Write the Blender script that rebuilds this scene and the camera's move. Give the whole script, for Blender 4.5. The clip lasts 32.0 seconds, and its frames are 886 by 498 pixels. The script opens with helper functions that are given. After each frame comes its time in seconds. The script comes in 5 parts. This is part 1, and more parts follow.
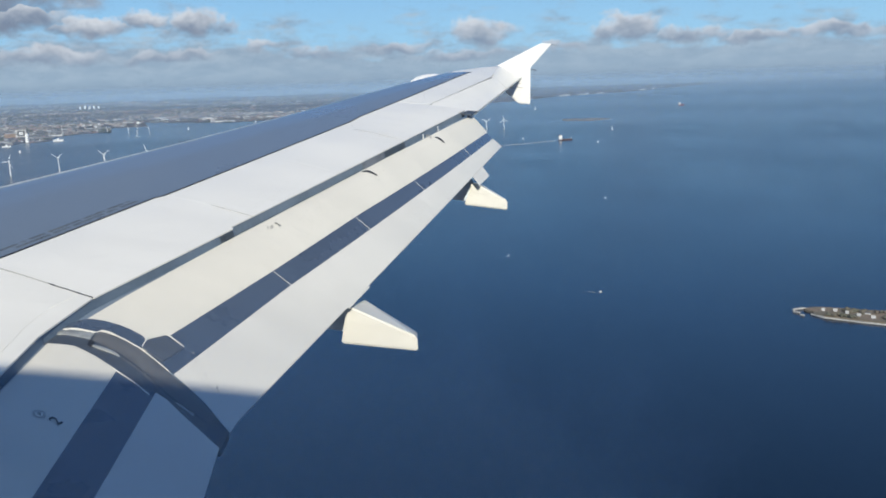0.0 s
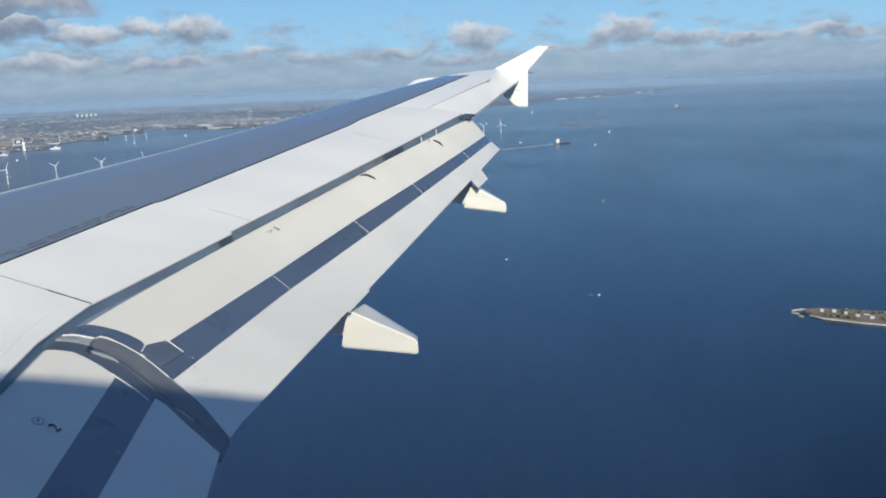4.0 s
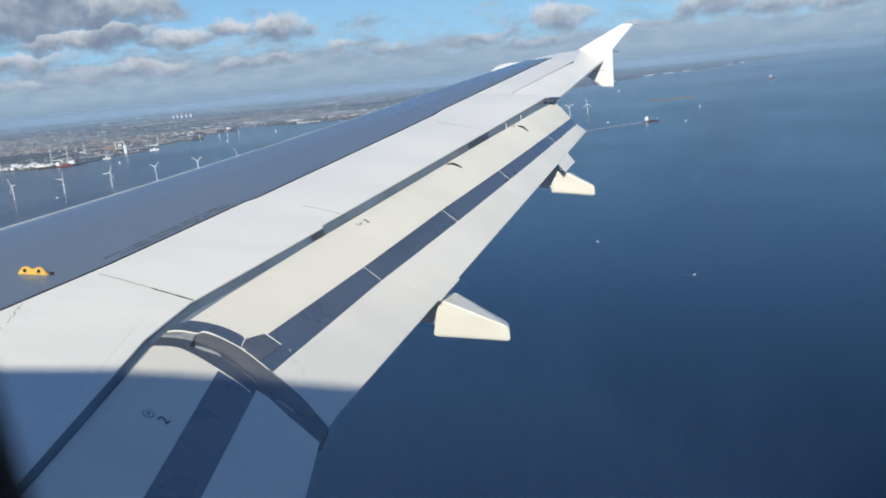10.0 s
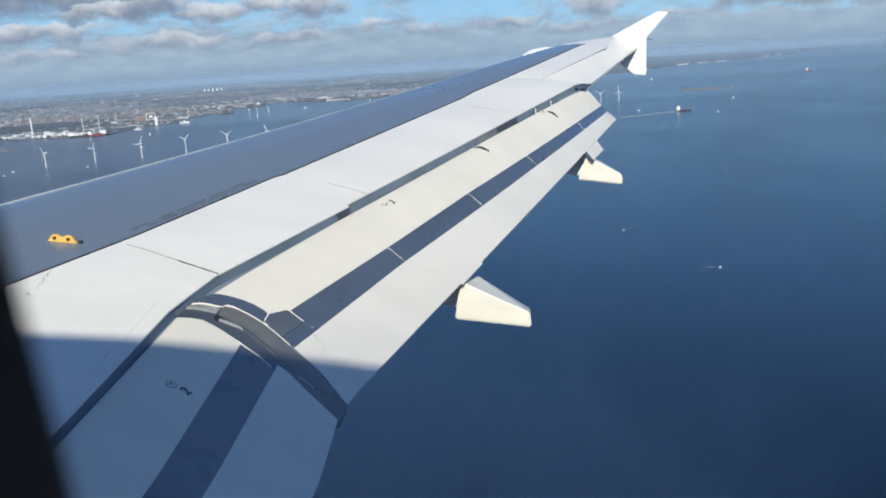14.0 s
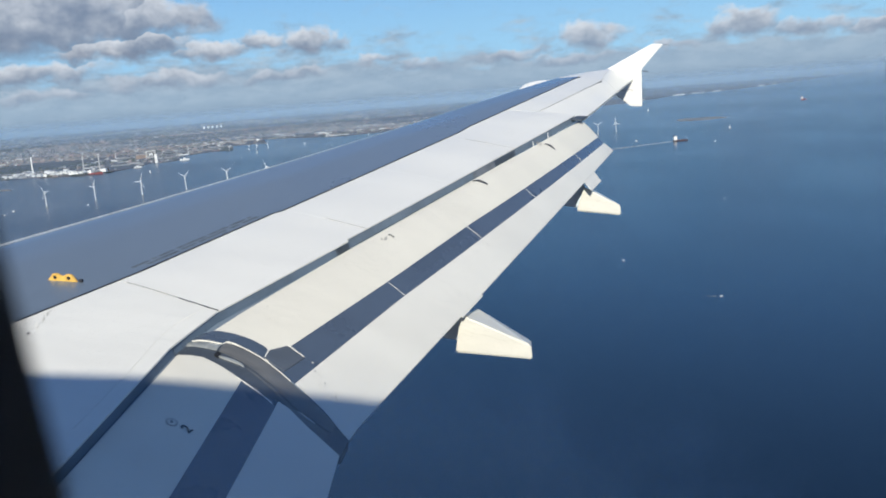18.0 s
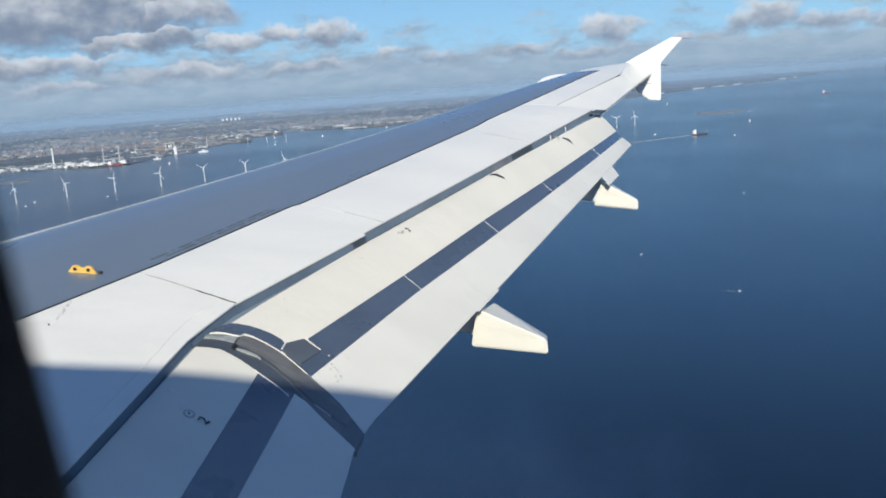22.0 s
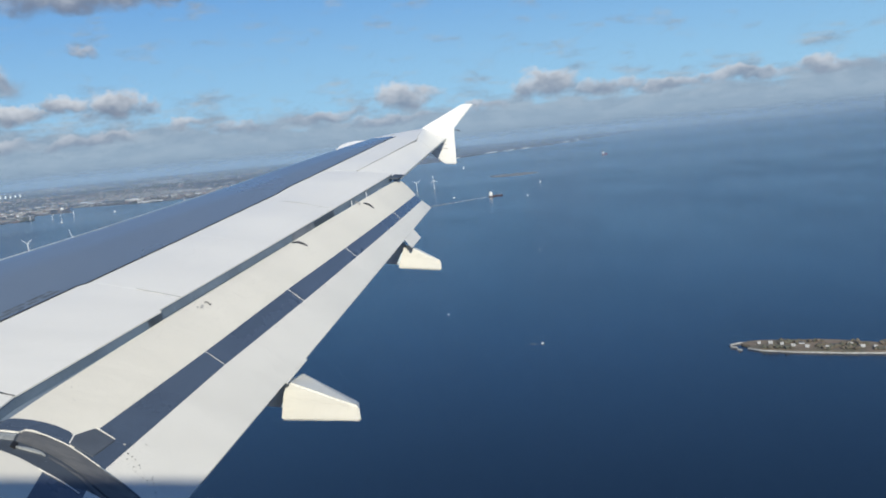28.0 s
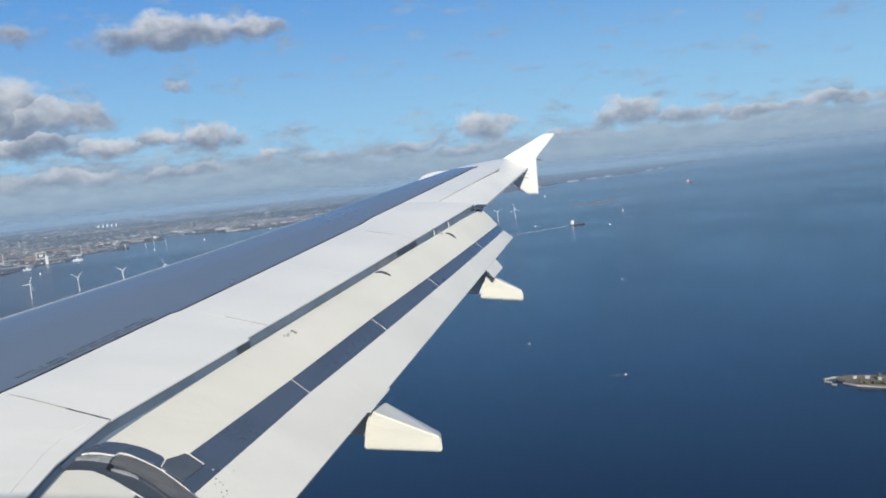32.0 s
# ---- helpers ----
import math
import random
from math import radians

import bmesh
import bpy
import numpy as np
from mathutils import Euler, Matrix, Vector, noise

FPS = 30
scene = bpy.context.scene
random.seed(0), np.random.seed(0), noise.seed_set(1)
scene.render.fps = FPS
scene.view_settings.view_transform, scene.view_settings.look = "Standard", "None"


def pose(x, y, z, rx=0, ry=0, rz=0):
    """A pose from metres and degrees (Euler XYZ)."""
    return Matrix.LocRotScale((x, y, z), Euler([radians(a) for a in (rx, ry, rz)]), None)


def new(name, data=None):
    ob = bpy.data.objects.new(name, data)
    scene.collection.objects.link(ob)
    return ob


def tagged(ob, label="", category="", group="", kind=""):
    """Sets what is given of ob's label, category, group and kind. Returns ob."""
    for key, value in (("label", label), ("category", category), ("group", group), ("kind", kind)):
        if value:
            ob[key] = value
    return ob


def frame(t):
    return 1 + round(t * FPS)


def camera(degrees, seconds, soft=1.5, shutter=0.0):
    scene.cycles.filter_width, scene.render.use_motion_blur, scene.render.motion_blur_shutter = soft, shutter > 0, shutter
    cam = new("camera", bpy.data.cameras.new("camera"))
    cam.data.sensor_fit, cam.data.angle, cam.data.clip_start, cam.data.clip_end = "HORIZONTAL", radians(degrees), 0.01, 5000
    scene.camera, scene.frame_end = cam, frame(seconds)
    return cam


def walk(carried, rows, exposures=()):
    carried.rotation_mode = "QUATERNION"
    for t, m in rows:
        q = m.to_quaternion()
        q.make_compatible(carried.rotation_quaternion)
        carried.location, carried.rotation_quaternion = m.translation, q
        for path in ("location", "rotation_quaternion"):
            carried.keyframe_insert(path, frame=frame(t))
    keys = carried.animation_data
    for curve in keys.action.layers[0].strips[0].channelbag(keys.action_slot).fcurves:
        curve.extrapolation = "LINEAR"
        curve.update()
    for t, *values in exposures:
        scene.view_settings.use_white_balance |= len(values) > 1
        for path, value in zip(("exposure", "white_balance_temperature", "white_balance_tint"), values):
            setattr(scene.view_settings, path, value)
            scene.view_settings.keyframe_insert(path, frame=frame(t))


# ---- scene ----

# World: sea level z = 0, y away from the cabin side, x towards the tail. The far clipping stands at 5 km, so the
# landscape is built at a fifth of its size, 66 m below the full-size aircraft.
# Aircraft frame: x aft, y outboard (starboard), z up.
HEIGHT = 66.0
EYE = Vector((5.406, 1.62, 2.392))
UP = Vector((-0.1105, 0.0775, 0.9908)).normalized()
_y = (Vector((0, 1, 0)) - UP.y * UP).normalized()
_x = _y.cross(UP)
AIR = Matrix.Translation((42, 0, HEIGHT)) @ Matrix((_x, _y, UP)).to_4x4() @ Matrix.Translation(-EYE)

cam = camera(53.83, 32.0, soft=1.8)
cam.data.dof.use_dof, cam.data.dof.focus_distance, cam.data.dof.aperture_fstop = True, 12.0, 5.6      # a small phone lens: the window surround is out of focus
PATH = [
    (0.0, 5.403, 1.620, 2.394, 74.11, -4.30, 2.77),
    (0.5, 5.399, 1.623, 2.393, 73.74, -4.31, 2.77),
    (1.0, 5.395, 1.629, 2.384, 74.47, -4.32, 2.66),
    (1.5, 5.388, 1.633, 2.381, 74.60, -4.35, 2.58),
    (2.0, 5.385, 1.635, 2.386, 74.42, -4.19, 2.70),
    (2.5, 5.386, 1.632, 2.380, 74.41, -4.33, 2.82),
    (3.0, 5.389, 1.631, 2.371, 74.09, -4.21, 2.77),
    (3.5, 5.390, 1.635, 2.371, 74.12, -4.03, 2.71),
    (5.5, 5.402, 1.650, 2.387, 75.77, -2.74, 2.40),
    (6.0, 5.400, 1.643, 2.391, 75.19, -2.38, 3.54),
    (6.5, 5.397, 1.633, 2.394, 74.48, -1.72, 5.45),
    (7.0, 5.399, 1.630, 2.398, 74.58, -1.10, 7.24),
    (7.5, 5.402, 1.631, 2.400, 74.62, -0.72, 8.10),
    (8.0, 5.405, 1.633, 2.402, 74.44, -0.67, 8.29),
    (8.5, 5.405, 1.632, 2.407, 74.00, -0.71, 8.26),
    (9.0, 5.405, 1.631, 2.407, 73.79, -0.53, 7.72),
    (9.5, 5.404, 1.631, 2.399, 73.34, -0.35, 7.38),
    (10.0, 5.402, 1.629, 2.393, 73.31, -0.26, 7.61),
    (10.5, 5.402, 1.634, 2.400, 73.79, 0.05, 7.96),
    (11.0, 5.401, 1.636, 2.409, 73.36, 0.03, 8.48),
    (11.5, 5.398, 1.633, 2.415, 72.72, -0.29, 8.94),
    (12.0, 5.396, 1.633, 2.418, 72.57, -0.43, 9.29),
    (12.5, 5.400, 1.631, 2.412, 72.95, -0.36, 9.44),
    (13.0, 5.402, 1.625, 2.402, 72.97, -0.45, 9.56),
    (13.5, 5.405, 1.620, 2.396, 72.80, -0.91, 9.73),
    (14.0, 5.404, 1.622, 2.401, 72.11, -1.89, 9.79),
    (14.5, 5.406, 1.624, 2.410, 72.08, -2.82, 8.91),
    (16.5, 5.413, 1.621, 2.411, 74.65, -0.90, 9.35),
    (17.0, 5.412, 1.610, 2.409, 74.60, -0.87, 9.55),
    (17.5, 5.412, 1.606, 2.409, 74.51, -0.99, 9.60),
    (18.0, 5.412, 1.609, 2.410, 74.27, -1.08, 9.56),
    (18.5, 5.412, 1.612, 2.409, 74.29, -1.03, 9.65),
    (19.0, 5.410, 1.613, 2.408, 74.27, -1.02, 9.77),
    (19.5, 5.405, 1.615, 2.409, 74.13, -0.90, 9.86),
    (20.0, 5.406, 1.615, 2.415, 74.11, -0.91, 9.98),
    (20.5, 5.411, 1.612, 2.421, 74.10, -0.99, 10.27),
    (21.0, 5.415, 1.608, 2.421, 74.06, -0.85, 10.63),
    (21.5, 5.418, 1.604, 2.420, 74.07, -0.90, 10.70),
    (22.0, 5.418, 1.605, 2.420, 73.79, -1.09, 10.73),
    (22.5, 5.416, 1.606, 2.416, 73.69, -1.23, 10.73),
    (23.0, 5.414, 1.606, 2.413, 73.77, -1.19, 10.72),
    (23.5, 5.412, 1.609, 2.410, 73.73, -1.19, 10.96),
    (24.0, 5.411, 1.611, 2.408, 73.87, -1.26, 11.04),
    (24.5, 5.408, 1.613, 2.409, 74.39, -1.27, 10.46),
    (25.0, 5.408, 1.619, 2.407, 74.43, -1.46, 10.07),
    (25.5, 5.410, 1.625, 2.407, 76.20, -1.05, 8.15),
    (26.0, 5.414, 1.632, 2.414, 78.36, -0.01, 5.34),
    (26.5, 5.421, 1.640, 2.414, 77.63, -0.21, 2.75),
    (28.5, 5.438, 1.662, 2.397, 78.75, -1.00, -2.64),
    (29.0, 5.434, 1.663, 2.407, 79.09, -0.84, -1.47),
    (29.5, 5.430, 1.666, 2.422, 79.55, -0.60, -0.43),
    (30.0, 5.425, 1.666, 2.426, 80.33, -0.52, 0.29),
    (30.5, 5.419, 1.665, 2.414, 80.66, 0.07, 1.21),
    (31.0, 5.418, 1.664, 2.406, 80.30, 0.13, 1.75),
    (31.5, 5.422, 1.659, 2.410, 79.86, 0.03, 2.54),
    (32.0, 5.423, 1.653, 2.416, 80.21, -0.21, 3.00),
]
walk(cam, [(t, AIR @ pose(*p)) for t, *p in PATH], exposures=[(0.0, 0.08), (8.0, 0.08), (12.0, 0.10), (14.0, 0.14), (24.5, 0.14), (26.0, 0.0), (32.0, 0.02)])

# ------------------------------------------------------------------ sky, sun
SUN_AIR = Vector((0.10, -1.0, 0.687)).normalized()      # towards the sun, in the aircraft's frame
SUN = (AIR.to_3x3() @ SUN_AIR).normalized()
SUN_EL, SUN_AZ = math.asin(SUN.z), math.atan2(SUN.x, SUN.y)

lamp = bpy.data.lights.new("sun", "SUN")
lamp.energy, lamp.angle, lamp.color = 4.6, radians(0.85), (0.975, 0.93, 0.795)
sun = new("sun", lamp)
sun.matrix_world = Matrix.Translation((0, 0, 300)) @ SUN.to_track_quat("Z", "Y").to_matrix().to_4x4()


class Nodes:
    """Short hand for node trees."""

    def __init__(self, tree):
        self.tree = tree
        tree.nodes.clear()

    def add(self, kind, **props):
        n = self.tree.nodes.new(kind)
        for k, v in props.items():
            setattr(n, k, v)
        return n

    def put(self, socket, value):
        if isinstance(value, bpy.types.NodeSocket):
            self.tree.links.new(value, socket)
        else:
            socket.default_value = value

    def math(self, op, a, b=0.0, c=0.0, clamp=False):
        n = self.add("ShaderNodeMath", operation=op, use_clamp=clamp)
        for s, v in zip(n.inputs, (a, b, c)):
            self.put(s, v)
        return n.outputs[0]

    def vec(self, op, a, b=(0, 0, 0)):
        n = self.add("ShaderNodeVectorMath", operation=op)
        self.put(n.inputs[0], a)
        self.put(n.inputs[1], b)
        return n

    def ramp(self, value, lo, hi, a=0.0, b=1.0, smooth=True):
        n = self.add("ShaderNodeMapRange", interpolation_type="SMOOTHSTEP" if smooth else "LINEAR")
        for s, v in zip(n.inputs[:5], (value, lo, hi, a, b)):
            self.put(s, v)
        return n.outputs[0]

    def mix(self, fac, a, b):
        n = self.add("ShaderNodeMix", data_type="RGBA")
        self.put(n.inputs[0], fac)
        self.put(n.inputs[6], a if isinstance(a, bpy.types.NodeSocket) else (*a, 1))
        self.put(n.inputs[7], b if isinstance(b, bpy.types.NodeSocket) else (*b, 1))
        return n.outputs[2]

    def noise(self, vector, scale, detail=4.0, rough=0.55):
        n = self.add("ShaderNodeTexNoise")
        self.put(n.inputs["Vector"], vector)
        n.inputs["Scale"].default_value, n.inputs["Detail"].default_value = scale, detail
        n.inputs["Roughness"].default_value = rough
        return n.outputs["Fac"]


world = bpy.data.worlds.new("sky")
scene.world = world
world.use_nodes = True
W = Nodes(world.node_tree)
sky = W.add("ShaderNodeTexSky", sky_type="NISHITA", sun_disc=False, sun_elevation=SUN_EL, sun_rotation=SUN_AZ,
            altitude=1200.0, air_density=1.0, dust_density=0.0, ozone_density=2.5)
geo = W.add("ShaderNodeTexCoord")
# bearing and elevation in degrees
sep = W.add("ShaderNodeSeparateXYZ")
W.put(sep.inputs[0], geo.outputs["Generated"])
bearing = W.math("MULTIPLY", W.math("ARCTAN2", sep.outputs[0], sep.outputs[1]), 57.2958)
elev = W.math("MULTIPLY", W.math("ARCSINE", sep.outputs[2]), 57.2958)

# cumulus: bearing, elevation of the middle, half width, half height, weight
HIGH_CLOUDS = [(-34.6, 5.7, 6.4, 2.6, 1.6), (-27.6, 5.3, 4.2, 1.5, 1.15), (-35.4, 2.7, 5.0, 0.8, 1.15), (-29.6, 3.9, 4.6, 0.95, 1.2), (-24.2, 3.5, 2.7, 0.75, 0.95),
               (-18.2, 3.4, 2.3, 1.1, 1.1), (-21.3, 3.9, 2.2, 0.75, 0.9), (-14.2, 2.2, 1.6, 0.5, 0.75), (-19.5, 9.9, 5.0, 1.3, 1.15), (-14.6, 10.2, 2.8, 0.8, 0.95),
               (-20.0, 7.0, 1.8, 0.5, 0.6), (-28.6, 10.2, 2.6, 1.0, 0.6)]
DECK_CLOUDS = [(-27.0, 1.7, 5.4, 0.75, 0.85), (-34.5, 1.3, 4.0, 0.65, 0.7), (-19.8, 1.6, 3.4, 0.6, 0.8), (-11.0, 1.6, 2.8, 0.5, 0.6)]
SEA_CLOUDS = [(-0.6, 2.5, 2.3, 1.05, 1.05), (-5.8, 1.8, 3.4, 0.5, 0.75), (-1.8, 1.3, 4.4, 0.5, 0.65), (4.0, 1.6, 2.8, 0.5, 0.65), (8.8, 2.5, 2.4, 1.1, 1.05), (12.4, 1.9, 2.6, 0.8, 0.95),
              (16.2, 1.7, 2.6, 0.6, 0.85), (20.8, 1.8, 3.0, 0.65, 0.9), (25.6, 1.9, 2.8, 0.7, 0.85)]

at = W.add("ShaderNodeCombineXYZ")
W.put(at.inputs[0], W.math("MULTIPLY", bearing, 0.8))
W.put(at.inputs[1], elev)
sky_at = at.outputs[0]
shifted = W.vec("ADD", sky_at, (31.7, 12.9, 4.4)).outputs[0]
billow = W.noise(sky_at, 0.72, 5.0, 0.56)
warp_b = W.math("ADD", bearing, W.math("MULTIPLY", W.math("SUBTRACT", W.noise(sky_at, 0.60, 3.0), 0.5), 4.0))
warp_e = W.math("ADD", elev, W.math("MULTIPLY", W.math("SUBTRACT", W.noise(shifted, 0.75, 3.0), 0.5), 1.7))
heap, level = -1.2, 0.0        # fullness of the cloud at this place, and how high in it the place lies
for b, el, wide, high, weight in HIGH_CLOUDS + DECK_CLOUDS + SEA_CLOUDS:
    dx = W.math("DIVIDE", W.math("SUBTRACT", warp_b, b), wide)
    dy = W.math("DIVIDE", W.math("SUBTRACT", warp_e, el), high)
    dy_foot = W.math("MULTIPLY", dy, W.ramp(dy, -0.15, 0.1, 1.5, 1.0))          # flatter foot
    full = W.math("SUBTRACT", 1.0, W.math("ADD", W.math("MULTIPLY", dx, dx), W.math("MULTIPLY", dy_foot, dy_foot)))
    full = W.math("MAXIMUM", W.math("SUBTRACT", full, 1.0 - weight), -1.2)
    wins = W.math("GREATER_THAN", full, heap)
    level = W.math("ADD", W.math("MULTIPLY", dy, wins), W.math("MULTIPLY", level, W.math("SUBTRACT", 1.0, wins)))
    heap = W.math("MAXIMUM", full, heap)
dense = W.math("ADD", W.math("MULTIPLY", W.math("ADD", heap, 0.22), 0.72), W.math("MULTIPLY", W.math("SUBTRACT", billow, 0.5), 1.25))
alpha = W.math("MULTIPLY", W.ramp(dense, -0.05, W.ramp(level, -0.6, 0.6, 1.05, 0.60)), 0.90)
lit = W.math("ADD", W.math("MULTIPLY", level, 0.55), W.math("MULTIPLY", W.math("SUBTRACT", W.noise(shifted, 0.8, 3.0, 0.5), 0.5), 1.2))
lit = W.ramp(W.math("ADD", lit, W.math("MULTIPLY", W.ramp(dense, 0.1, 0.9), -0.12)), -0.42, 0.66)
cloud_colour = W.mix(lit, (0.18, 0.22, 0.305), (0.68, 0.70, 0.735))
# the broken layer that lies along the horizon, thicker over the land
flat = W.add("ShaderNodeCombineXYZ")
W.put(flat.inputs[0], W.math("MULTIPLY", bearing, 0.42))
W.put(flat.inputs[1], W.math("MULTIPLY", elev, 1.15))
layer_noise = W.noise(flat.outputs[0], 0.8, 6.0, 0.6)
low = W.math("MULTIPLY", W.ramp(bearing, -6.0, -20.0, 0.18, 0.52), W.ramp(elev, 5.0, 1.6))
layer = W.math("ADD", W.math("ADD", W.math("MULTIPLY", W.math("SUBTRACT", layer_noise, 0.5), 2.0), W.math("MULTIPLY", W.ramp(elev, 2.6, 0.3), 0.80)), W.math("SUBTRACT", low, 0.26))
layer_alpha = W.math("MULTIPLY", W.ramp(layer, -0.25, 0.40), 0.90)
layer_colour = W.mix(W.ramp(W.noise(W.vec("ADD", flat.outputs[0], (5.1, -0.25, 0.0)).outputs[0], 1.1, 5.0, 0.6), 0.36, 0.66), (0.245, 0.315, 0.415), (0.42, 0.49, 0.565))
hazy = W.ramp(elev, 4.0, 0.2)
cloud_colour = W.mix(W.math("MULTIPLY", hazy, 0.62), cloud_colour, (0.31, 0.42, 0.56))
layer_colour = W.mix(W.math("MULTIPLY", hazy, 0.74), layer_colour, (0.305, 0.41, 0.53))
clear = W.vec("MULTIPLY", sky.outputs[0], (0.090, 0.104, 0.124))
haze_colour = W.mix(W.ramp(elev, 16.0, 0.8), (0.085, 0.29, 0.70), (0.30, 0.56, 0.79))
hazed = W.mix(W.ramp(elev, 26.0, 10.0, 0.0, 0.95), clear.outputs[0], haze_colour)
sky_colour = W.mix(alpha, W.mix(layer_alpha, hazed, layer_colour), cloud_colour)
# the far distance below the eye's level, where land and sea are lost in the air
sky_colour = W.mix(W.ramp(elev, 0.7, -0.8, 0.0, 0.85), sky_colour, (0.215, 0.31, 0.43))
bg = W.add("ShaderNodeBackground")
W.put(bg.inputs[0], sky_colour)
bg.inputs[1].default_value = 1.0
W.put(W.add("ShaderNodeOutputWorld").inputs[0], bg.outputs[0])


# ------------------------------------------------------------------ materials
def material(name, colour, rough=0.5, metal=0.0, vary=0.12, scale=3.0, fine=40.0, bump=0.0, coat=0.0, second=None, streak=None):
    """Paint, metal, soil: a colour with stains and grain at two scales. streak: stretch of the stains along x, y, z."""
    m = bpy.data.materials.new(name)
    m.use_nodes = True
    N = Nodes(m.node_tree)
    b = N.add("ShaderNodeBsdfPrincipled")
    N.put(N.add("ShaderNodeOutputMaterial").inputs[0], b.outputs[0])
    tc = N.add("ShaderNodeTexCoord").outputs["Object"]
    if streak:
        tc = N.vec("MULTIPLY", tc, streak).outputs[0]
    large, small = N.noise(tc, scale, 5.0, 0.6), N.noise(tc, fine, 3.0, 0.6)
    dark = tuple(c * (1 - 2.2 * vary) for c in colour) if second is None else second
    mixed = N.mix(N.ramp(N.math("ADD", N.math("MULTIPLY", large, 0.72), N.math("MULTIPLY", small, 0.28)), 0.36, 0.62), dark, colour)
    N.put(b.inputs["Base Color"], mixed)
    N.put(b.inputs["Roughness"], N.ramp(large, 0.3, 0.7, max(rough - 0.07, 0.02), rough + 0.07))
    b.inputs["Metallic"].default_value = metal
    b.inputs["Coat Weight"].default_value = coat
    b.inputs["Coat Roughness"].default_value = 0.12
    if bump:
        bp = N.add("ShaderNodeBump")
        bp.inputs["Strength"].default_value, bp.inputs["Distance"].default_value = bump, 0.01
        N.put(bp.inputs["Height"], small)
        N.put(b.inputs["Normal"], bp.outputs[0])
    return m


def islands(name, colours, rough=0.7):
    """One colour for each loose piece of a mesh, out of a short list."""
    m = bpy.data.materials.new(name)
    m.use_nodes = True
    N = Nodes(m.node_tree)
    b = N.add("ShaderNodeBsdfPrincipled")
    N.put(N.add("ShaderNodeOutputMaterial").inputs[0], b.outputs[0])
    r = N.add("ShaderNodeNewGeometry").outputs["Random Per Island"]
    ramp = N.add("ShaderNodeValToRGB")
    ramp.color_ramp.interpolation = "CONSTANT"
    el = ramp.color_ramp.elements
    while len(el) < len(colours):
        el.new(0.5)
    for i, c in enumerate(colours):
        el[i].position, el[i].color = i / len(colours), (*c, 1)
    N.put(ramp.inputs[0], r)
    N.put(b.inputs["Base Color"], ramp.outputs[0])
    b.inputs["Roughness"].default_value = rough
    return m


WHITE = material("white_wing_paint", (0.80, 0.78, 0.722), 0.38, vary=0.032, scale=1.3, fine=14, streak=(0.35, 1.6, 1))
SPOILER = material("spoiler_paint", (0.795, 0.775, 0.72), 0.36, vary=0.030, scale=1.1, fine=11, streak=(0.3, 1.4, 1))
CREAM = material("cream_flap_paint", (0.735, 0.70, 0.615), 0.42, vary=0.034, scale=1.6, fine=18, streak=(0.4, 1.5, 1))
FLAP_REAR = material("grey_white_flap_paint", (0.705, 0.685, 0.63), 0.42, vary=0.038, scale=1.5, fine=16, streak=(0.4, 1.5, 1))
GREY = material("glossy_grey_wing_paint", (0.150, 0.186, 0.230), 0.30, vary=0.05, scale=0.9, fine=9, coat=0.32, streak=(0.6, 0.3, 1))
STRIPE = material("dark_grey_flap_paint", (0.075, 0.10, 0.143), 0.30, vary=0.07, scale=1.4, fine=16, coat=0.9)
SEALANT = material("dark_sealant", (0.035, 0.037, 0.045), 0.6, vary=0.2, scale=9, fine=60)
GAP = material("worn_grey_metal", (0.24, 0.255, 0.28), 0.42, 0.2, vary=0.25, scale=2.5, fine=25)
EDGE_LIGHT = material("slot_shade_pale", (0.18, 0.23, 0.285), 0.6, vary=0.12, scale=3, fine=30)
EDGE = material("slot_shade_dull", (0.14, 0.19, 0.25), 0.6, vary=0.10, scale=3, fine=30)
NOSE = material("blue_grey_nose_tone", (0.19, 0.24, 0.305), 0.4, vary=0.06, scale=2.0, fine=20)
FADED = material("faded_grey_stencil_ink", (0.12, 0.145, 0.18), 0.5, vary=0.2, scale=12, fine=60)
SEAL = material("scuffed_metal_seal", (0.135, 0.136, 0.138), 0.5, 0.05, second=(0.075, 0.079, 0.086), scale=6, fine=45, bump=0.12, streak=(0.5, 3, 1))
SLOT = material("shaded_slot_metal", (0.080, 0.10, 0.125), 0.5, 0.1, vary=0.25, scale=6, fine=40)
DUST = material("grey_brown_grime", (0.36, 0.345, 0.315), 0.7, vary=0.2, scale=9, fine=60)
SEAL_LIGHT = material("bright_metal_and_highlight", (0.46, 0.475, 0.465), 0.4, 0.35, second=(0.26, 0.275, 0.27), scale=14, fine=60, bump=0.1)
STREAK = material("faint_streak", (0.69, 0.665, 0.59), 0.5, vary=0.05, scale=20, fine=80)
GRIMY = material("faint_grime", (0.50, 0.48, 0.43), 0.6, second=(0.36, 0.34, 0.31), scale=20, fine=80)
CHANNEL = material("smooth_dark_channel", (0.062, 0.074, 0.092), 0.5, vary=0.08, scale=5, fine=40)
PANEL_GREY = material("matt_grey_panel_paint", (0.085, 0.10, 0.125), 0.5, vary=0.08, scale=6, fine=40)
LEAD = material("leading_edge_glint_tone", (0.58, 0.61, 0.66), 0.4, 0.2, vary=0.12, scale=3, fine=20)
YELLOW = material("yellow_hook_paint", (0.80, 0.50, 0.12), 0.45, vary=0.08, scale=14, fine=90)
RUBBER = material("black_rubber", (0.018, 0.018, 0.02), 0.7, vary=0.2, scale=8, fine=80)
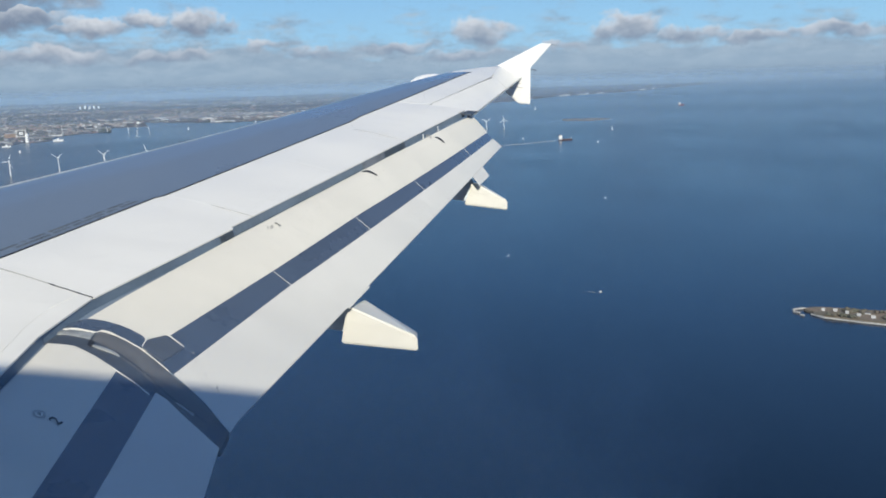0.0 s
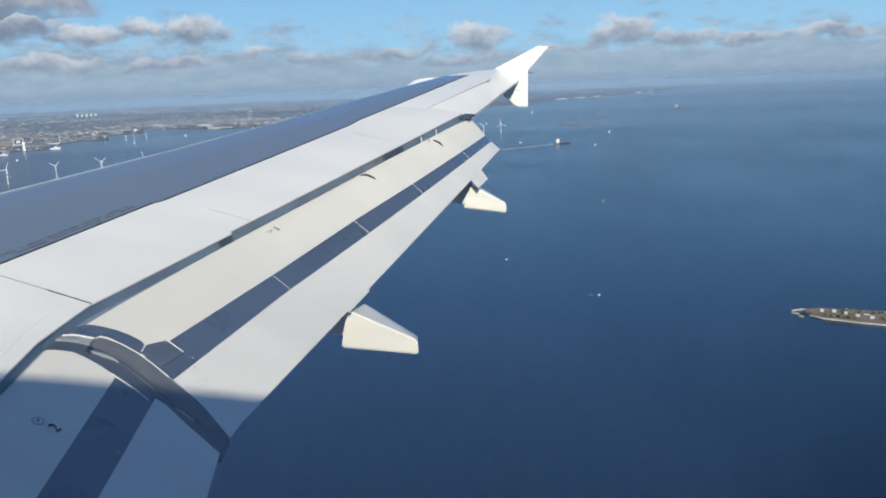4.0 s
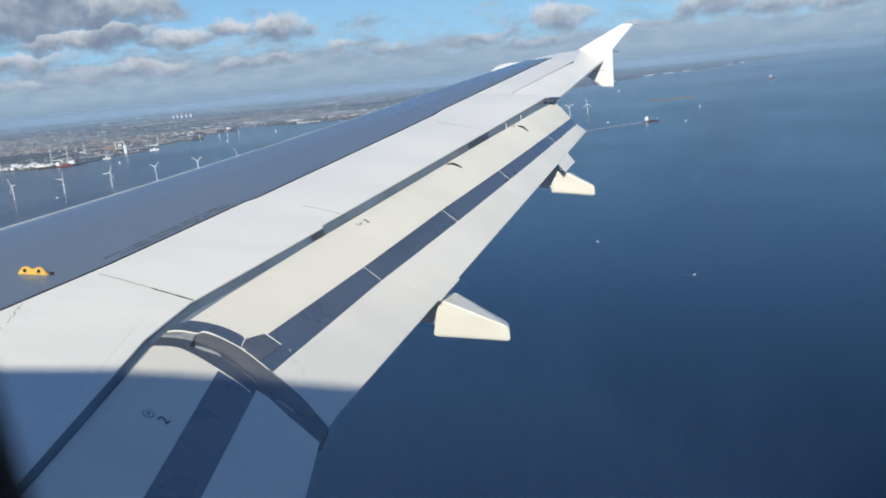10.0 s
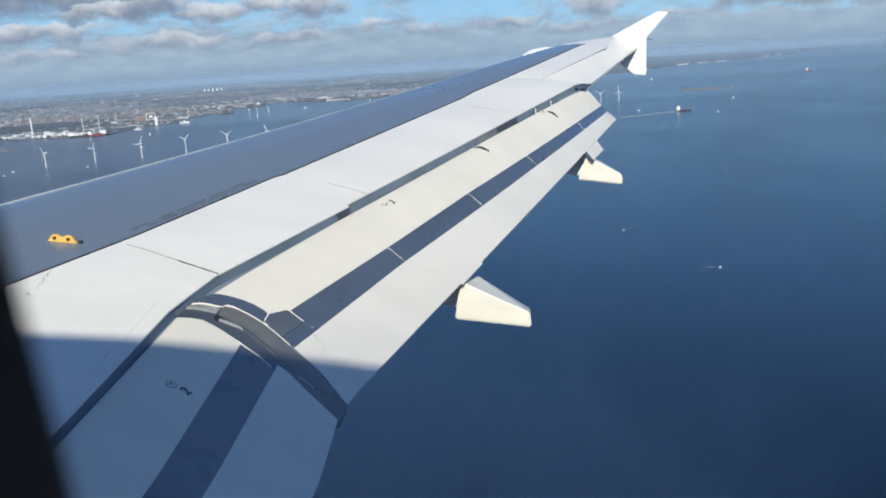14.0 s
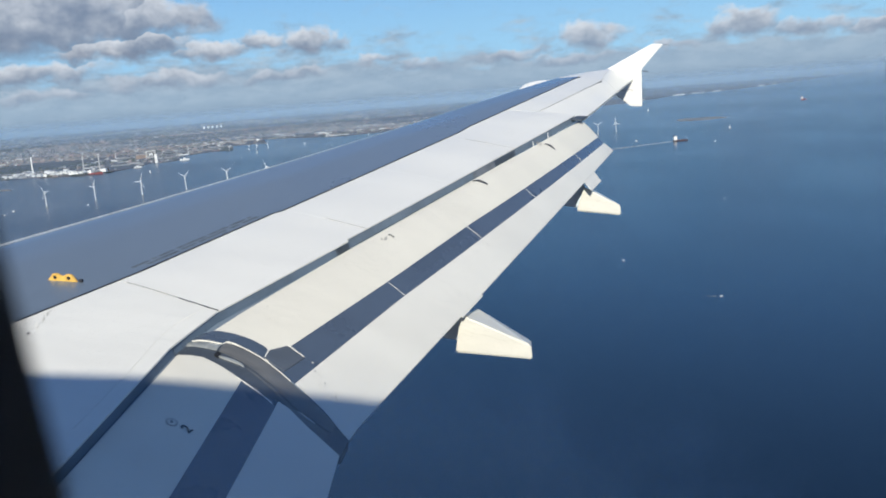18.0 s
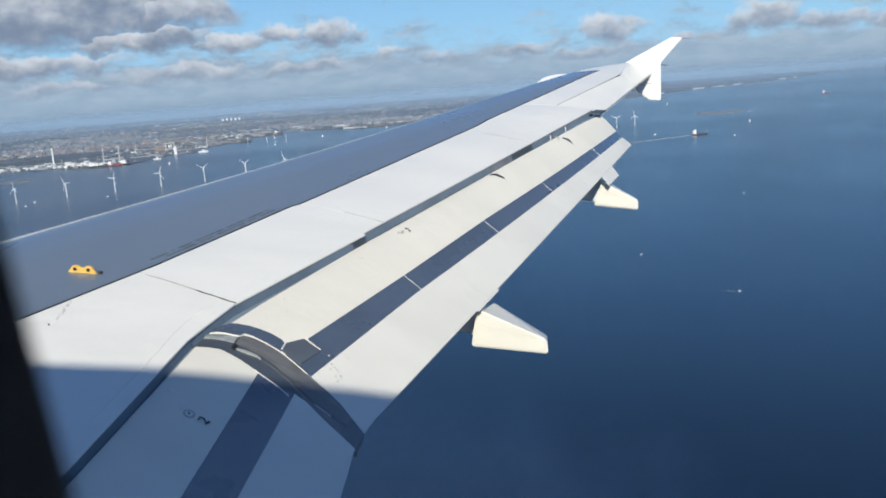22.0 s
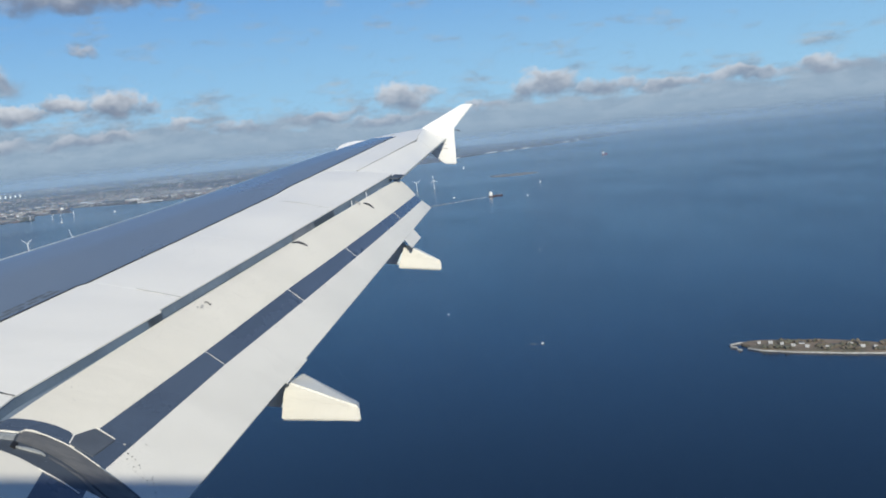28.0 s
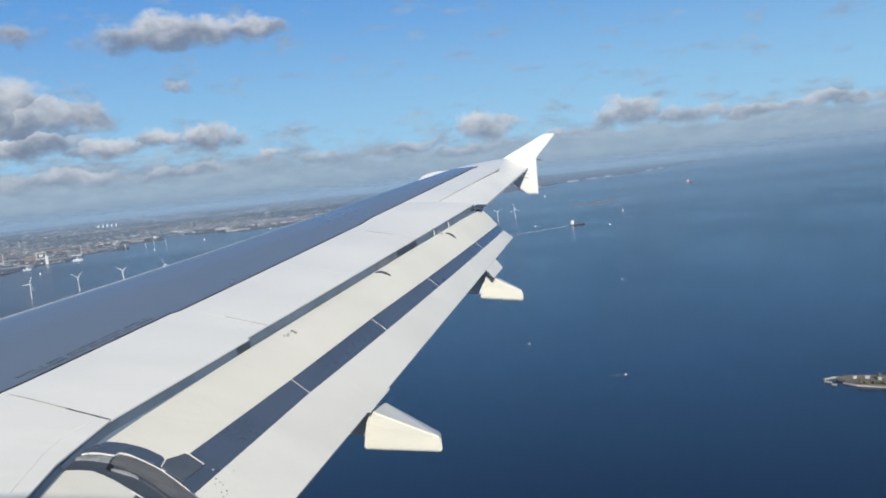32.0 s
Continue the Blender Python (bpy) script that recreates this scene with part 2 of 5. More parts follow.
INK = material("black_stencil_ink", (0.02, 0.021, 0.025), 0.6, vary=0.1, scale=30, fine=120)
FAIRING = material("fairing_paint", (0.80, 0.775, 0.70), 0.4, vary=0.05, scale=2.5, fine=24, streak=(0.6, 1, 2.2))
FIN = material("white_fence_paint", (0.84, 0.83, 0.81), 0.35, vary=0.03, scale=3, fine=30)
# the fairing's paint again, with the blue of its shade mixed into the colour
BODY = material("shade_tinted_fairing_paint", (0.70, 0.78, 0.86), 0.5, vary=0.06, scale=2.5, fine=24)
LINING = material("cabin_lining", (0.12, 0.15, 0.215), 0.6, vary=0.06, scale=6, fine=60)
HULL = material("white_fuselage_paint", (0.78, 0.78, 0.77), 0.35, vary=0.03)


# ------------------------------------------------------------------ mesh helpers
def mesh_of(name, verts, faces):
    me = bpy.data.meshes.new(name)
    me.from_pydata([tuple(v) for v in verts], [], faces)
    me.update()
    return me


def part(name, me, mat, parent, label="", smooth=False):
    """A mesh (or a bmesh) as one object under a thing or a part."""
    if isinstance(me, bmesh.types.BMesh):
        bm, me = me, bpy.data.meshes.new(name)
        bm.to_mesh(me)
        bm.free()
    if smooth:
        for p in me.polygons:
            p.use_smooth = True
    me.materials.append(mat)
    ob = new(name, me)
    ob.parent = parent
    return tagged(ob, label)


def thing(name, label, category, group="", kind="", m=None):
    ob = new(name)
    if m is not None:
        ob.matrix_world = m
    return tagged(ob, label, category, group, kind)


def plate(name, grid, thick):
    """A closed plate: grid holds rows of points of its upper side. The rim has vertices of its own, so that it keeps its edge."""
    h, w = len(grid), len(grid[0])
    verts = [p for row in grid for p in row]
    n = len(verts)
    verts += [(x, y, z - thick) for x, y, z in verts]
    faces = []
    for j in range(h - 1):
        for i in range(w - 1):
            a = j * w + i
            faces.append((a, a + 1, a + w + 1, a + w))
            faces.append((n + a, n + a + w, n + a + w + 1, n + a + 1))
    rim = [i for i in range(w)] + [j * w + w - 1 for j in range(1, h)] + [(h - 1) * w + i for i in range(w - 2, -1, -1)] + [j * w for j in range(h - 2, 0, -1)]
    k = len(rim)
    m = len(verts)
    verts += [verts[a] for a in rim] + [verts[n + a] for a in rim]
    for i in range(k):
        j = (i + 1) % k
        faces.append((m + i, m + k + i, m + k + j, m + j))
    me = mesh_of(name, verts, faces)
    for p in me.polygons:
        p.use_smooth = p.index < len(faces) - k
    me.validate()
    bm = bmesh.new()
    bm.from_mesh(me)
    if sum(f.normal.z * f.calc_area() for f in list(bm.faces)[0 : 2 * (h - 1) * (w - 1) : 2]) < 0:
        bmesh.ops.reverse_faces(bm, faces=bm.faces)
    bm.to_mesh(me)
    bm.free()
    return me


def slab(name, ys, xa, xb, top, thick, nx=8):
    """A plate over the span stations ys, from xa(y) to xb(y), with its upper side at top(x, y)."""
    grid = []
    for y in ys:
        xs = [xa(y) + (xb(y) - xa(y)) * i / nx for i in range(nx + 1)]
        grid.append([(x, y, top(x, y)) for x in xs])
    return plate(name, grid, thick)


def strip(name, xs, ya, yb, top, thick, ny=3):
    """The same along the chord: from ya(x) to yb(x)."""
    grid = []
    for x in xs:
        ys = [ya(x) + (yb(x) - ya(x)) * i / ny for i in range(ny + 1)]
        grid.append([(x, y, top(x, y)) for y in ys])
    return plate(name, grid, thick)


def box(bm, x0, x1, y0, y1, z0, z1):
    v = [bm.verts.new(p) for p in ((x0, y0, z0), (x1, y0, z0), (x1, y1, z0), (x0, y1, z0), (x0, y0, z1), (x1, y0, z1), (x1, y1, z1), (x0, y1, z1))]
    for f in ((3, 2, 1, 0), (4, 5, 6, 7), (0, 1, 5, 4), (1, 2, 6, 5), (2, 3, 7, 6), (3, 0, 4, 7)):
        bm.faces.new([v[i] for i in f])


def prism(bm, outline, y0, y1):
    """A plate of the outline (x, z), between two span stations."""
    a = [bm.verts.new((x, y0, z)) for x, z in outline]
    b = [bm.verts.new((x, y1, z)) for x, z in outline]
    bm.faces.new(a)
    bm.faces.new(b[::-1])
    for i in range(len(a)):
        j = (i + 1) % len(a)
        bm.faces.new((a[j], a[i], b[i], b[j]))
    bmesh.ops.recalc_face_normals(bm, faces=bm.faces)


def tube(bm, p, q, r0, r1, n=10):
    p, q = Vector(p), Vector(q)
    m = (q - p).to_track_quat("Z", "Y").to_matrix()
    ring = lambda c, r: [bm.verts.new(c + m @ Vector((r * math.cos(2 * math.pi * i / n), r * math.sin(2 * math.pi * i / n), 0))) for i in range(n)]
    a, b = ring(p, r0), ring(q, r1)
    for i in range(n):
        bm.faces.new((a[i], a[(i + 1) % n], b[(i + 1) % n], b[i]))
    bm.faces.new(a[::-1])
    bm.faces.new(b)


def spread(a, b, n):
    return [a + (b - a) * i / n for i in range(n + 1)]


# ------------------------------------------------------------------ the wing's lines
def crown(y):
    return (y - 2) * math.tan(radians(5.1)) + 0.00077 * max(y - 2, 0) ** 2 - 0.028 * max(y - 15, 0) ** 2


def le(y):
    return (y - 6.4) * 0.515 + float(np.interp(y, (6.0, 7.7, 8.7, 9.7, 10.6, 11.5, 12.5, 13.3, 14.6), (0.0, 0.03, 0.06, 0.08, 0.095, 0.085, 0.06, 0.03, 0.0)))


def paint_line(y):
    step = float(np.interp(y, (8.66, 8.70, 11.8, 12.1), (0.0, 0.028, 0.032, 0.0)))
    return 2.26 + 0.356 * (y - 7.22) + step if y > 7.22 else 2.26 + 0.42 * (y - 7.22)


def spoiler_te(y):
    return 2.94 + 0.351 * (y - 6.4) if y > 6.4 else 2.94 + 0.02 * (6.4 - y)


def panel_te(y):
    """Trailing edge of the root panel and the spoilers."""
    if y > 6.77:
        return spoiler_te(y) - (0.034 if y > 8.2 else 0.0)
    return 2.985 + 0.16 * (y - 6.27) if y > 6.27 else 2.985 + 0.03 * (6.27 - y)


def aileron_te(y):
    return 5.33 + 0.2 * (y - 13.07)


def hinge_line(y):
    return 4.783 + 0.358 * (min(y, 15.3) - 13.108) + 0.10 * max(y - 15.3, 0)


def flap_te(y):
    return 4.127 + 0.236 * (y - 6.4) if y > 6.4 else 4.127 + 0.03 * (6.4 - y)


def skin(x, y):
    """Upper skin of the wing box."""
    c = (x - le(y)) / (spoiler_te(y) - le(y))
    return crown(y) + float(np.interp(c, (0, 0.03, 0.1, 0.3, 0.75, 1.0, 1.5), (-0.13, -0.075, -0.035, 0.0, 0.0, -0.03, -0.16)))


def aileron_top(x, y):
    """The drooped aileron and the skin beside it."""
    h = hinge_line(y)
    k = (x - h) / (aileron_te(y) - h)
    return skin(h, y) * (1 - k) + (0.98 + 0.064 * (y - 13)) * k


def flap_top(x, y):
    u = (x - spoiler_te(y)) / (flap_te(y) - spoiler_te(y))
    return crown(y) + float(np.interp(u, (-0.3, -0.12, 0.0, 0.08, 0.22, 0.38, 0.58, 0.8, 1.0, 1.2), (-0.26, -0.14, -0.095, -0.095, -0.14, -0.21, -0.31, -0.425, -0.54, -0.66)))


def flap_x(u):
    return lambda y: spoiler_te(y) + u * (flap_te(y) - spoiler_te(y))


def lift(f, dz):
    return lambda x, y: f(x, y) + dz


# ------------------------------------------------------------------ the wing
wing = thing("aircraft_wing", "white and grey airliner wing with extended flaps and tip fence", "wing", m=AIR)

part("wing_box_skin", slab("wing_box_skin", spread(1.35, 15.6, 120), lambda y: le(y) + 0.03, paint_line, skin, 0.05, 14), GREY, wing, "glossy blue-grey upper skin panel")
# thin pale strip: the edge's catch of light is put into its colour
grid = []
for y in spread(1.35, 16.95, 60):
    row = []
    for k in range(9):
        a = math.pi * k / 8
        row.append((le(y) + 0.06 - 0.0024 * math.cos(a), y, crown(y) - 0.077 + 0.003 * math.sin(a)))
    grid.append(row)
part("leading_edge_glint", plate("leading_edge_glint", grid, 0.05), LEAD, wing, "thin pale strip coloured as the leading edge's glint")
part("lower_skin", slab("lower_skin", spread(1.35, 16.9, 30), lambda y: le(y) + 0.02, lambda y: min(spoiler_te(y), aileron_te(y)) - 0.3, lambda x, y: crown(y) - 0.13 - 0.42 * (1 - 0.055 * y) * math.sin(math.pi * min(max((x - le(y)) / (spoiler_te(y) - le(y)), 0.0), 1.0)), 0.02, 10), GREY, wing, smooth=True)
part("sealant_line", slab("sealant_line", spread(1.35, 15.6, 180), lambda y: paint_line(y) - 0.007, lambda y: paint_line(y) + 0.009, lift(skin, 0.004), 0.02, 1), SEALANT, wing, "dark sealant line between grey and white skin")
SLANT = 0.33


def wing_panel(a, b, ka, kb, n):
    """Skin between the paint line and the spoilers' trailing edge; its ends run forward at the slants ka and kb."""
    grid = []
    for yt in spread(a, b, n):
        k = ka + (kb - ka) * (yt - a) / (b - a)
        xt = panel_te(yt)
        xf = xt
        for _ in range(12):
            xf = paint_line(yt + k * (xt - xf)) + 0.012
        grid.append([(x, yt + k * (xt - x), skin(x, yt + k * (xt - x))) for x in spread(xf, xt, 8)])
    return plate("panel", grid, 0.011)


STATIONS = (6.77, 8.48, 9.88, 11.27, 13.06)
part("inboard_panel", wing_panel(1.35, 6.768, 0.0, SLANT, 20), WHITE, wing, "white fixed panel at the wing root")
for i, (a, b) in enumerate(zip(STATIONS, STATIONS[1:])):
    part("spoiler", wing_panel(a + 0.0012, b - 0.0012, SLANT, SLANT if i < 3 else 0.0, 70 if i == 0 else 30), SPOILER, wing, "white spoiler panel")
part("outer_panel", slab("outer_panel", spread(13.075, 16.98, 24), lambda y: max(paint_line(y) + 0.012 if y < 15.6 else le(y) + 0.05, le(y) + 0.05), hinge_line, skin, 0.04, 8), SPOILER, wing, "white outer wing skin")
part("aileron", slab("aileron", spread(13.10, 15.55, 12), lambda y: hinge_line(y) + 0.012, aileron_te, aileron_top, 0.03, 5), SPOILER, wing, "white aileron")
part("hinge_seal", slab("hinge_seal", spread(13.10, 15.30, 12), hinge_line, lambda y: hinge_line(y) + 0.012, lift(skin, -0.006), 0.03, 1), SEALANT, wing, "dark aileron hinge gap")
part("tip_panel", slab("tip_panel", spread(15.56, 16.98, 8), lambda y: hinge_line(y) + 0.001, aileron_te, aileron_top, 0.03, 5), SPOILER, wing, "")
grid = []
for k, y in enumerate(spread(14.87, 15.62, 12)):
    full = math.sin(math.pi * min(max(k / 12, 0.06), 0.94)) ** 0.5
    grid.append([(le(y) + 0.06 - 0.13 * full * (1 - i / 6), y, crown(y) - 0.085 + 0.042 * full * math.sin(math.pi * (0.25 + 0.75 * i / 6)) ) for i in range(7)])
part("tip_cap", plate("tip_cap", grid, 0.05), FIN, wing, "white leading edge cap near the tip")


def table(xs, ys):
    return lambda v: float(np.interp(v, xs, ys))


def flap_plate(name, ua, ub, inner, outer, top, thick, ns=40, nx=6, s0=0.0, s1=1.0):
    """A piece of a flap between the chord shares ua(y) and ub(y) and the ends inner(u) and outer(u)."""
    grid = []
    for k in range(ns + 1):
        s = s0 + (s1 - s0) * k / ns
        yn = inner(0.5) + (outer(0.5) - inner(0.5)) * s
        row = []
        for i in range(nx + 1):
            u = ua(yn) + (ub(yn) - ua(yn)) * i / nx
            y = inner(u) + (outer(u) - inner(u)) * s
            x = flap_x(u)(y)
            row.append((x, y, top(x, y)))
        grid.append(row)
    return plate(name, grid, thick)


def flap(name, label, inner, outer, dividers, front, stripe_a, stripe_b, rear_end=lambda y: 1.0):
    """A flap: nose in the slot's shade tone, cream front skin, dark stripe in pieces with light joints, grey-white rear
    skin.
    """
    f = thing(name, label, "")
    f.parent = wing
    fp = lambda n, a, b, top, t, **kw: flap_plate(n, a, b, inner, outer, top, t, **kw)
    # nose coloured to the blue-grey of the shaded slot it lies in
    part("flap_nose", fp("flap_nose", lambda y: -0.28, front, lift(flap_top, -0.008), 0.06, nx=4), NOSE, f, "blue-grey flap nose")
    part("front_skin", fp("front_skin", front, stripe_a, flap_top, 0.12), CREAM, f, "cream painted front skin")
    share = lambda y: (y - inner(0.5)) / (outer(0.5) - inner(0.5))
    ends = [0.0, *[share(d) for d in dividers], 1.0]
    gap = 0.0010 / (outer(0.5) - inner(0.5))
    for a, b in zip(ends, ends[1:]):
        part("stripe_panel", fp("stripe_panel", stripe_a, stripe_b, lift(flap_top, -0.003), 0.06, ns=8, nx=3, s0=a + gap * (a > 0), s1=b - gap * (b < 1)), STRIPE, f, "dark blue-grey panel")
    for a in ends[1:-1]:
        part("joint", fp("joint", stripe_a, stripe_b, flap_top, 0.05, ns=1, nx=2, s0=a - gap * 0.65, s1=a + gap * 0.65), WHITE, f, "thin white joint")
    part("rear_skin", fp("rear_skin", stripe_b, rear_end, flap_top, 0.008), FLAP_REAR, f, "grey-white trailing skin")
    return f


OUT_IN = table((0, 0.05, 0.11, 0.175, 0.3, 0.4, 0.49, 0.6, 0.74, 0.825, 0.89, 1.0), (6.44, 6.455, 6.49, 6.535, 6.558, 6.545, 6.518, 6.469, 6.406, 6.352, 6.293, 6.20))
OUT_OUT = table((0, 0.125, 0.6, 0.77, 1.0), (13.05, 13.07, 13.14, 13.19, 13.34))
INN_OUT = table((0, 0.064, 0.17, 0.29, 0.40, 0.508, 0.604, 0.61, 0.692, 0.773, 0.887, 1.0), (6.25, 6.265, 6.32, 6.30, 6.261, 6.229, 6.18, 6.252, 6.198, 6.140, 6.082, 6.02))
outer_flap = flap("outboard_flap", "long extended outboard flap", OUT_IN, OUT_OUT, (7.94, 9.33, 10.66, 12.2),
                  table((6.4, 7.0, 8.1, 11.0, 12.6, 13.2), (0.09, 0.05, 0.02, 0.01, 0.06, 0.13)),
                  table((6.6, 8.0, 9.4, 13.1), (0.43, 0.458, 0.474, 0.60)),
                  table((6.5, 7.9, 9.3, 10.6, 13.2), (0.62, 0.62, 0.658, 0.693, 0.772)),
                  table((6.518, 6.71), (0.98, 1.0)))
inner_flap = flap("inboard_flap", "extended inboard flap beside the fuselage", lambda u: 1.75, INN_OUT, (),
                  lambda y: 0.06, table((5.0, 6.3), (0.447, 0.402)), table((5.2, 6.2), (0.632, 0.608)), table((5.7, 6.23), (1.0, 0.967)))

# seal between the two flaps: dark channel, scuffed metal strip with a step, light edges, grey end panels
seal = thing("flap_seal", "scuffed metal seal between the two flaps", "")
seal.parent = wing
at_x = lambda f: lambda x: f((x - spoiler_te(6.4)) / (flap_te(6.4) - spoiler_te(6.4)))
y_out, y_in = at_x(OUT_IN), at_x(INN_OUT)
part("channel", strip("channel", spread(2.96, 4.105, 24), lambda x: y_in(x) + 0.004, lambda x: y_out(x) - 0.004, lift(flap_top, -0.008), 0.05), CHANNEL, seal, "dark grey channel")


LOW = table((3.0, 3.2, 3.226, 3.357, 3.472, 3.593, 3.674, 3.762, 3.857, 3.993), (6.345, 6.392, 6.384, 6.396, 6.366, 6.32, 6.258, 6.203, 6.145, 6.087))
LINE = table((2.99, 3.02, 3.10, 3.18, 3.196, 3.21, 3.262, 3.352, 3.461, 3.558, 3.661, 3.82, 3.92, 4.0), (6.44, 6.454, 6.491, 6.509, 6.512, 6.547, 6.556, 6.551, 6.535, 6.504, 6.463, 6.401, 6.346, 6.288))
CREASE = table((3.2, 3.4, 3.76, 3.83, 3.94, 4.0), (0.34, 0.21, 0.21, 0.31, 0.42, 0.52))      # where the fold lies across the seal
LENS = table((3.015, 3.035, 3.065, 3.095, 3.131, 3.211, 3.348, 3.43, 3.455, 3.466), (6.467, 6.52, 6.572, 6.60, 6.621, 6.643, 6.655, 6.645, 6.628, 6.60))


def bulge(x0, x1, a, b, high, n=18, m=6, sink=0.012):
    """A rounded strip along the chord, between the shares a and b of the metal strip's width."""
    grid = []
    for x in spread(x0, x1, n):
        ya, yb = LOW(x), LINE(x) - 0.001
        row = []
        for i in range(m + 1):
            y = ya + (yb - ya) * (a(x) + (b(x) - a(x)) * i / m)
            row.append((x, y, flap_top(x, y) - sink + high * math.sin(math.pi * i / m) ** 0.7))
        grid.append(row)
    return grid


def thin(name, x0, x1, ya, yb, up, mat, label, n=20, m=2):
    part(name, strip(name, spread(x0, x1, n), ya, yb, lift(flap_top, up), 0.02, m), mat, seal, label)


part("metal_strip", plate("metal_strip", bulge(3.01, 3.19, lambda x: 0.42, lambda x: 0.90, 0.005, 10, 6, 0.004), 0.02), SEAL_LIGHT, seal, "bare bright metal end piece")
part("metal_strip", plate("metal_strip", bulge(3.205, 4.004, lambda x: CREASE(x) + 0.02, lambda x: 1.0, 0.004, 30, 6, 0.004), 0.03), SEAL, seal, "long scuffed metal strip")
part("metal_strip", plate("metal_strip", bulge(3.40, 3.992, lambda x: 0.0, lambda x: CREASE(x) - 0.02, 0.006, 30, 6, 0.010), 0.03), SEAL, seal, "long scuffed metal strip")
# the crease's shade and the fold's highlight, as a dark and a pale strip
thin("crease", 3.40, 3.985, lambda x: LOW(x) + (CREASE(x) - 0.04) * (LINE(x) - LOW(x)), lambda x: LOW(x) + (CREASE(x) + 0.04) * (LINE(x) - LOW(x)), -0.008, SLOT, "dark strip coloured as the shade in the seal's crease")
thin("fold_highlight", 3.79, 3.90, lambda x: LOW(x) + (CREASE(x) - 0.10) * (LINE(x) - LOW(x)), lambda x: LOW(x) + (CREASE(x) - 0.035) * (LINE(x) - LOW(x)), 0.0005, SEAL_LIGHT, "pale strip coloured as the highlight on the seal's fold", 8)
thin("inner_lip", 3.225, 3.385, lambda x: LOW(x) + 0.002, lambda x: LOW(x) + 0.003 + 0.018 * math.sin(math.pi * min(max((x - 3.215) / 0.18, 0.03), 0.97)) ** 0.8, 0.003, SEAL_LIGHT, "bright bent lip", 12)
thin("tear", 3.198, 3.226, lambda x: LOW(x) - 0.012, lambda x: LOW(x) + 0.035, 0.003, RUBBER, "dark tear in the seal", 4)
thin("edge_line", 3.02, 3.20, lambda x: LINE(x) - 0.001, lambda x: LINE(x) + 0.003, 0.001, WHITE, "thin white paint edge", 8)
thin("edge_line", 3.2, 3.665, LINE, lambda x: LINE(x) + 0.004, 0.001, WHITE, "thin white paint edge", 24)
thin("edge_line", 3.665, 3.99, LINE, lambda x: LINE(x) + 0.003, 0.002, NOSE, "thin grey paint edge", 12)
thin("edge_line", 3.40, 3.645, lambda x: y_in(x) - 0.006, lambda x: y_in(x) - 0.001, 0.003, WHITE, "thin white paint edge", 10)
thin("end_panel", 3.018, 3.466, lambda x: LINE(x) + 0.0035, lambda x: max(LENS(x), LINE(x) + 0.012), 0.003, STRIPE, "dark blue-grey panel at the flap end", 30, 4)
thin("edge_line", 3.459, 3.465, lambda x: 6.553, lambda x: 6.637, 0.0045, WHITE, "thin white paint edge", 1, 3)
bm = bmesh.new()
PANEL = [(3.468, 6.545), (3.466, 6.628), (3.544, 6.742), (3.565, 6.743), (3.671, 6.714), (3.605, 6.517)]
vs = [bm.verts.new((x, y, flap_top(x, y) + 0.005)) for x, y in PANEL] + [bm.verts.new((x, y, flap_top(x, y) - 0.02)) for x, y in PANEL]
bm.faces.new(vs[:6])
for i in range(6):
    bm.faces.new((vs[i], vs[6 + i], vs[6 + (i + 1) % 6], vs[(i + 1) % 6]))
bmesh.ops.recalc_face_normals(bm, faces=bm.faces)
part("end_panel", bm, PANEL_GREY, seal, "grey metal panel at the flap end")
thin("edge_line", 3.552, 3.668, lambda x: 6.753 - 0.30 * (x - 3.552), lambda x: 6.759 - 0.30 * (x - 3.552), 0.006, WHITE, "thin white paint edge", 5)
rng = random.Random(5)
for k in range(16):
    x, y = 3.76 + 0.016 * k + rng.uniform(-0.02, 0.02), 6.62 - 0.012 * k + rng.uniform(-0.03, 0.05)
    r = rng.uniform(0.003, 0.006)
    bm = bmesh.new()
    tube(bm, (x, y, flap_top(x, y) - 0.004), (x, y, flap_top(x, y) + 0.004), r, r * 0.8, 8)
    part("rivet", bm, DUST if k % 3 else SEALANT, seal, "dark worn rivet")

# ------------------------------------------------------------------ fairings under the flaps
def wedge(bm, near, y0, far, y1):
    """A solid between an inboard outline and an outboard outline of four points (x, z) each."""
    a = [bm.verts.new((x, y0, z)) for x, z in near]
    b = [bm.verts.new((x, y1, z)) for x, z in far]
    bm.faces.new(a)
    bm.faces.new(b[::-1])
    for i in range(4):
        j = (i + 1) % 4
        bm.faces.new((a[j], a[i], b[i], b[j]))
    bmesh.ops.recalc_face_normals(bm, faces=bm.faces)
    bmesh.ops.bevel(bm, geom=bm.edges[:], offset=0.014, segments=3, affect="EDGES")


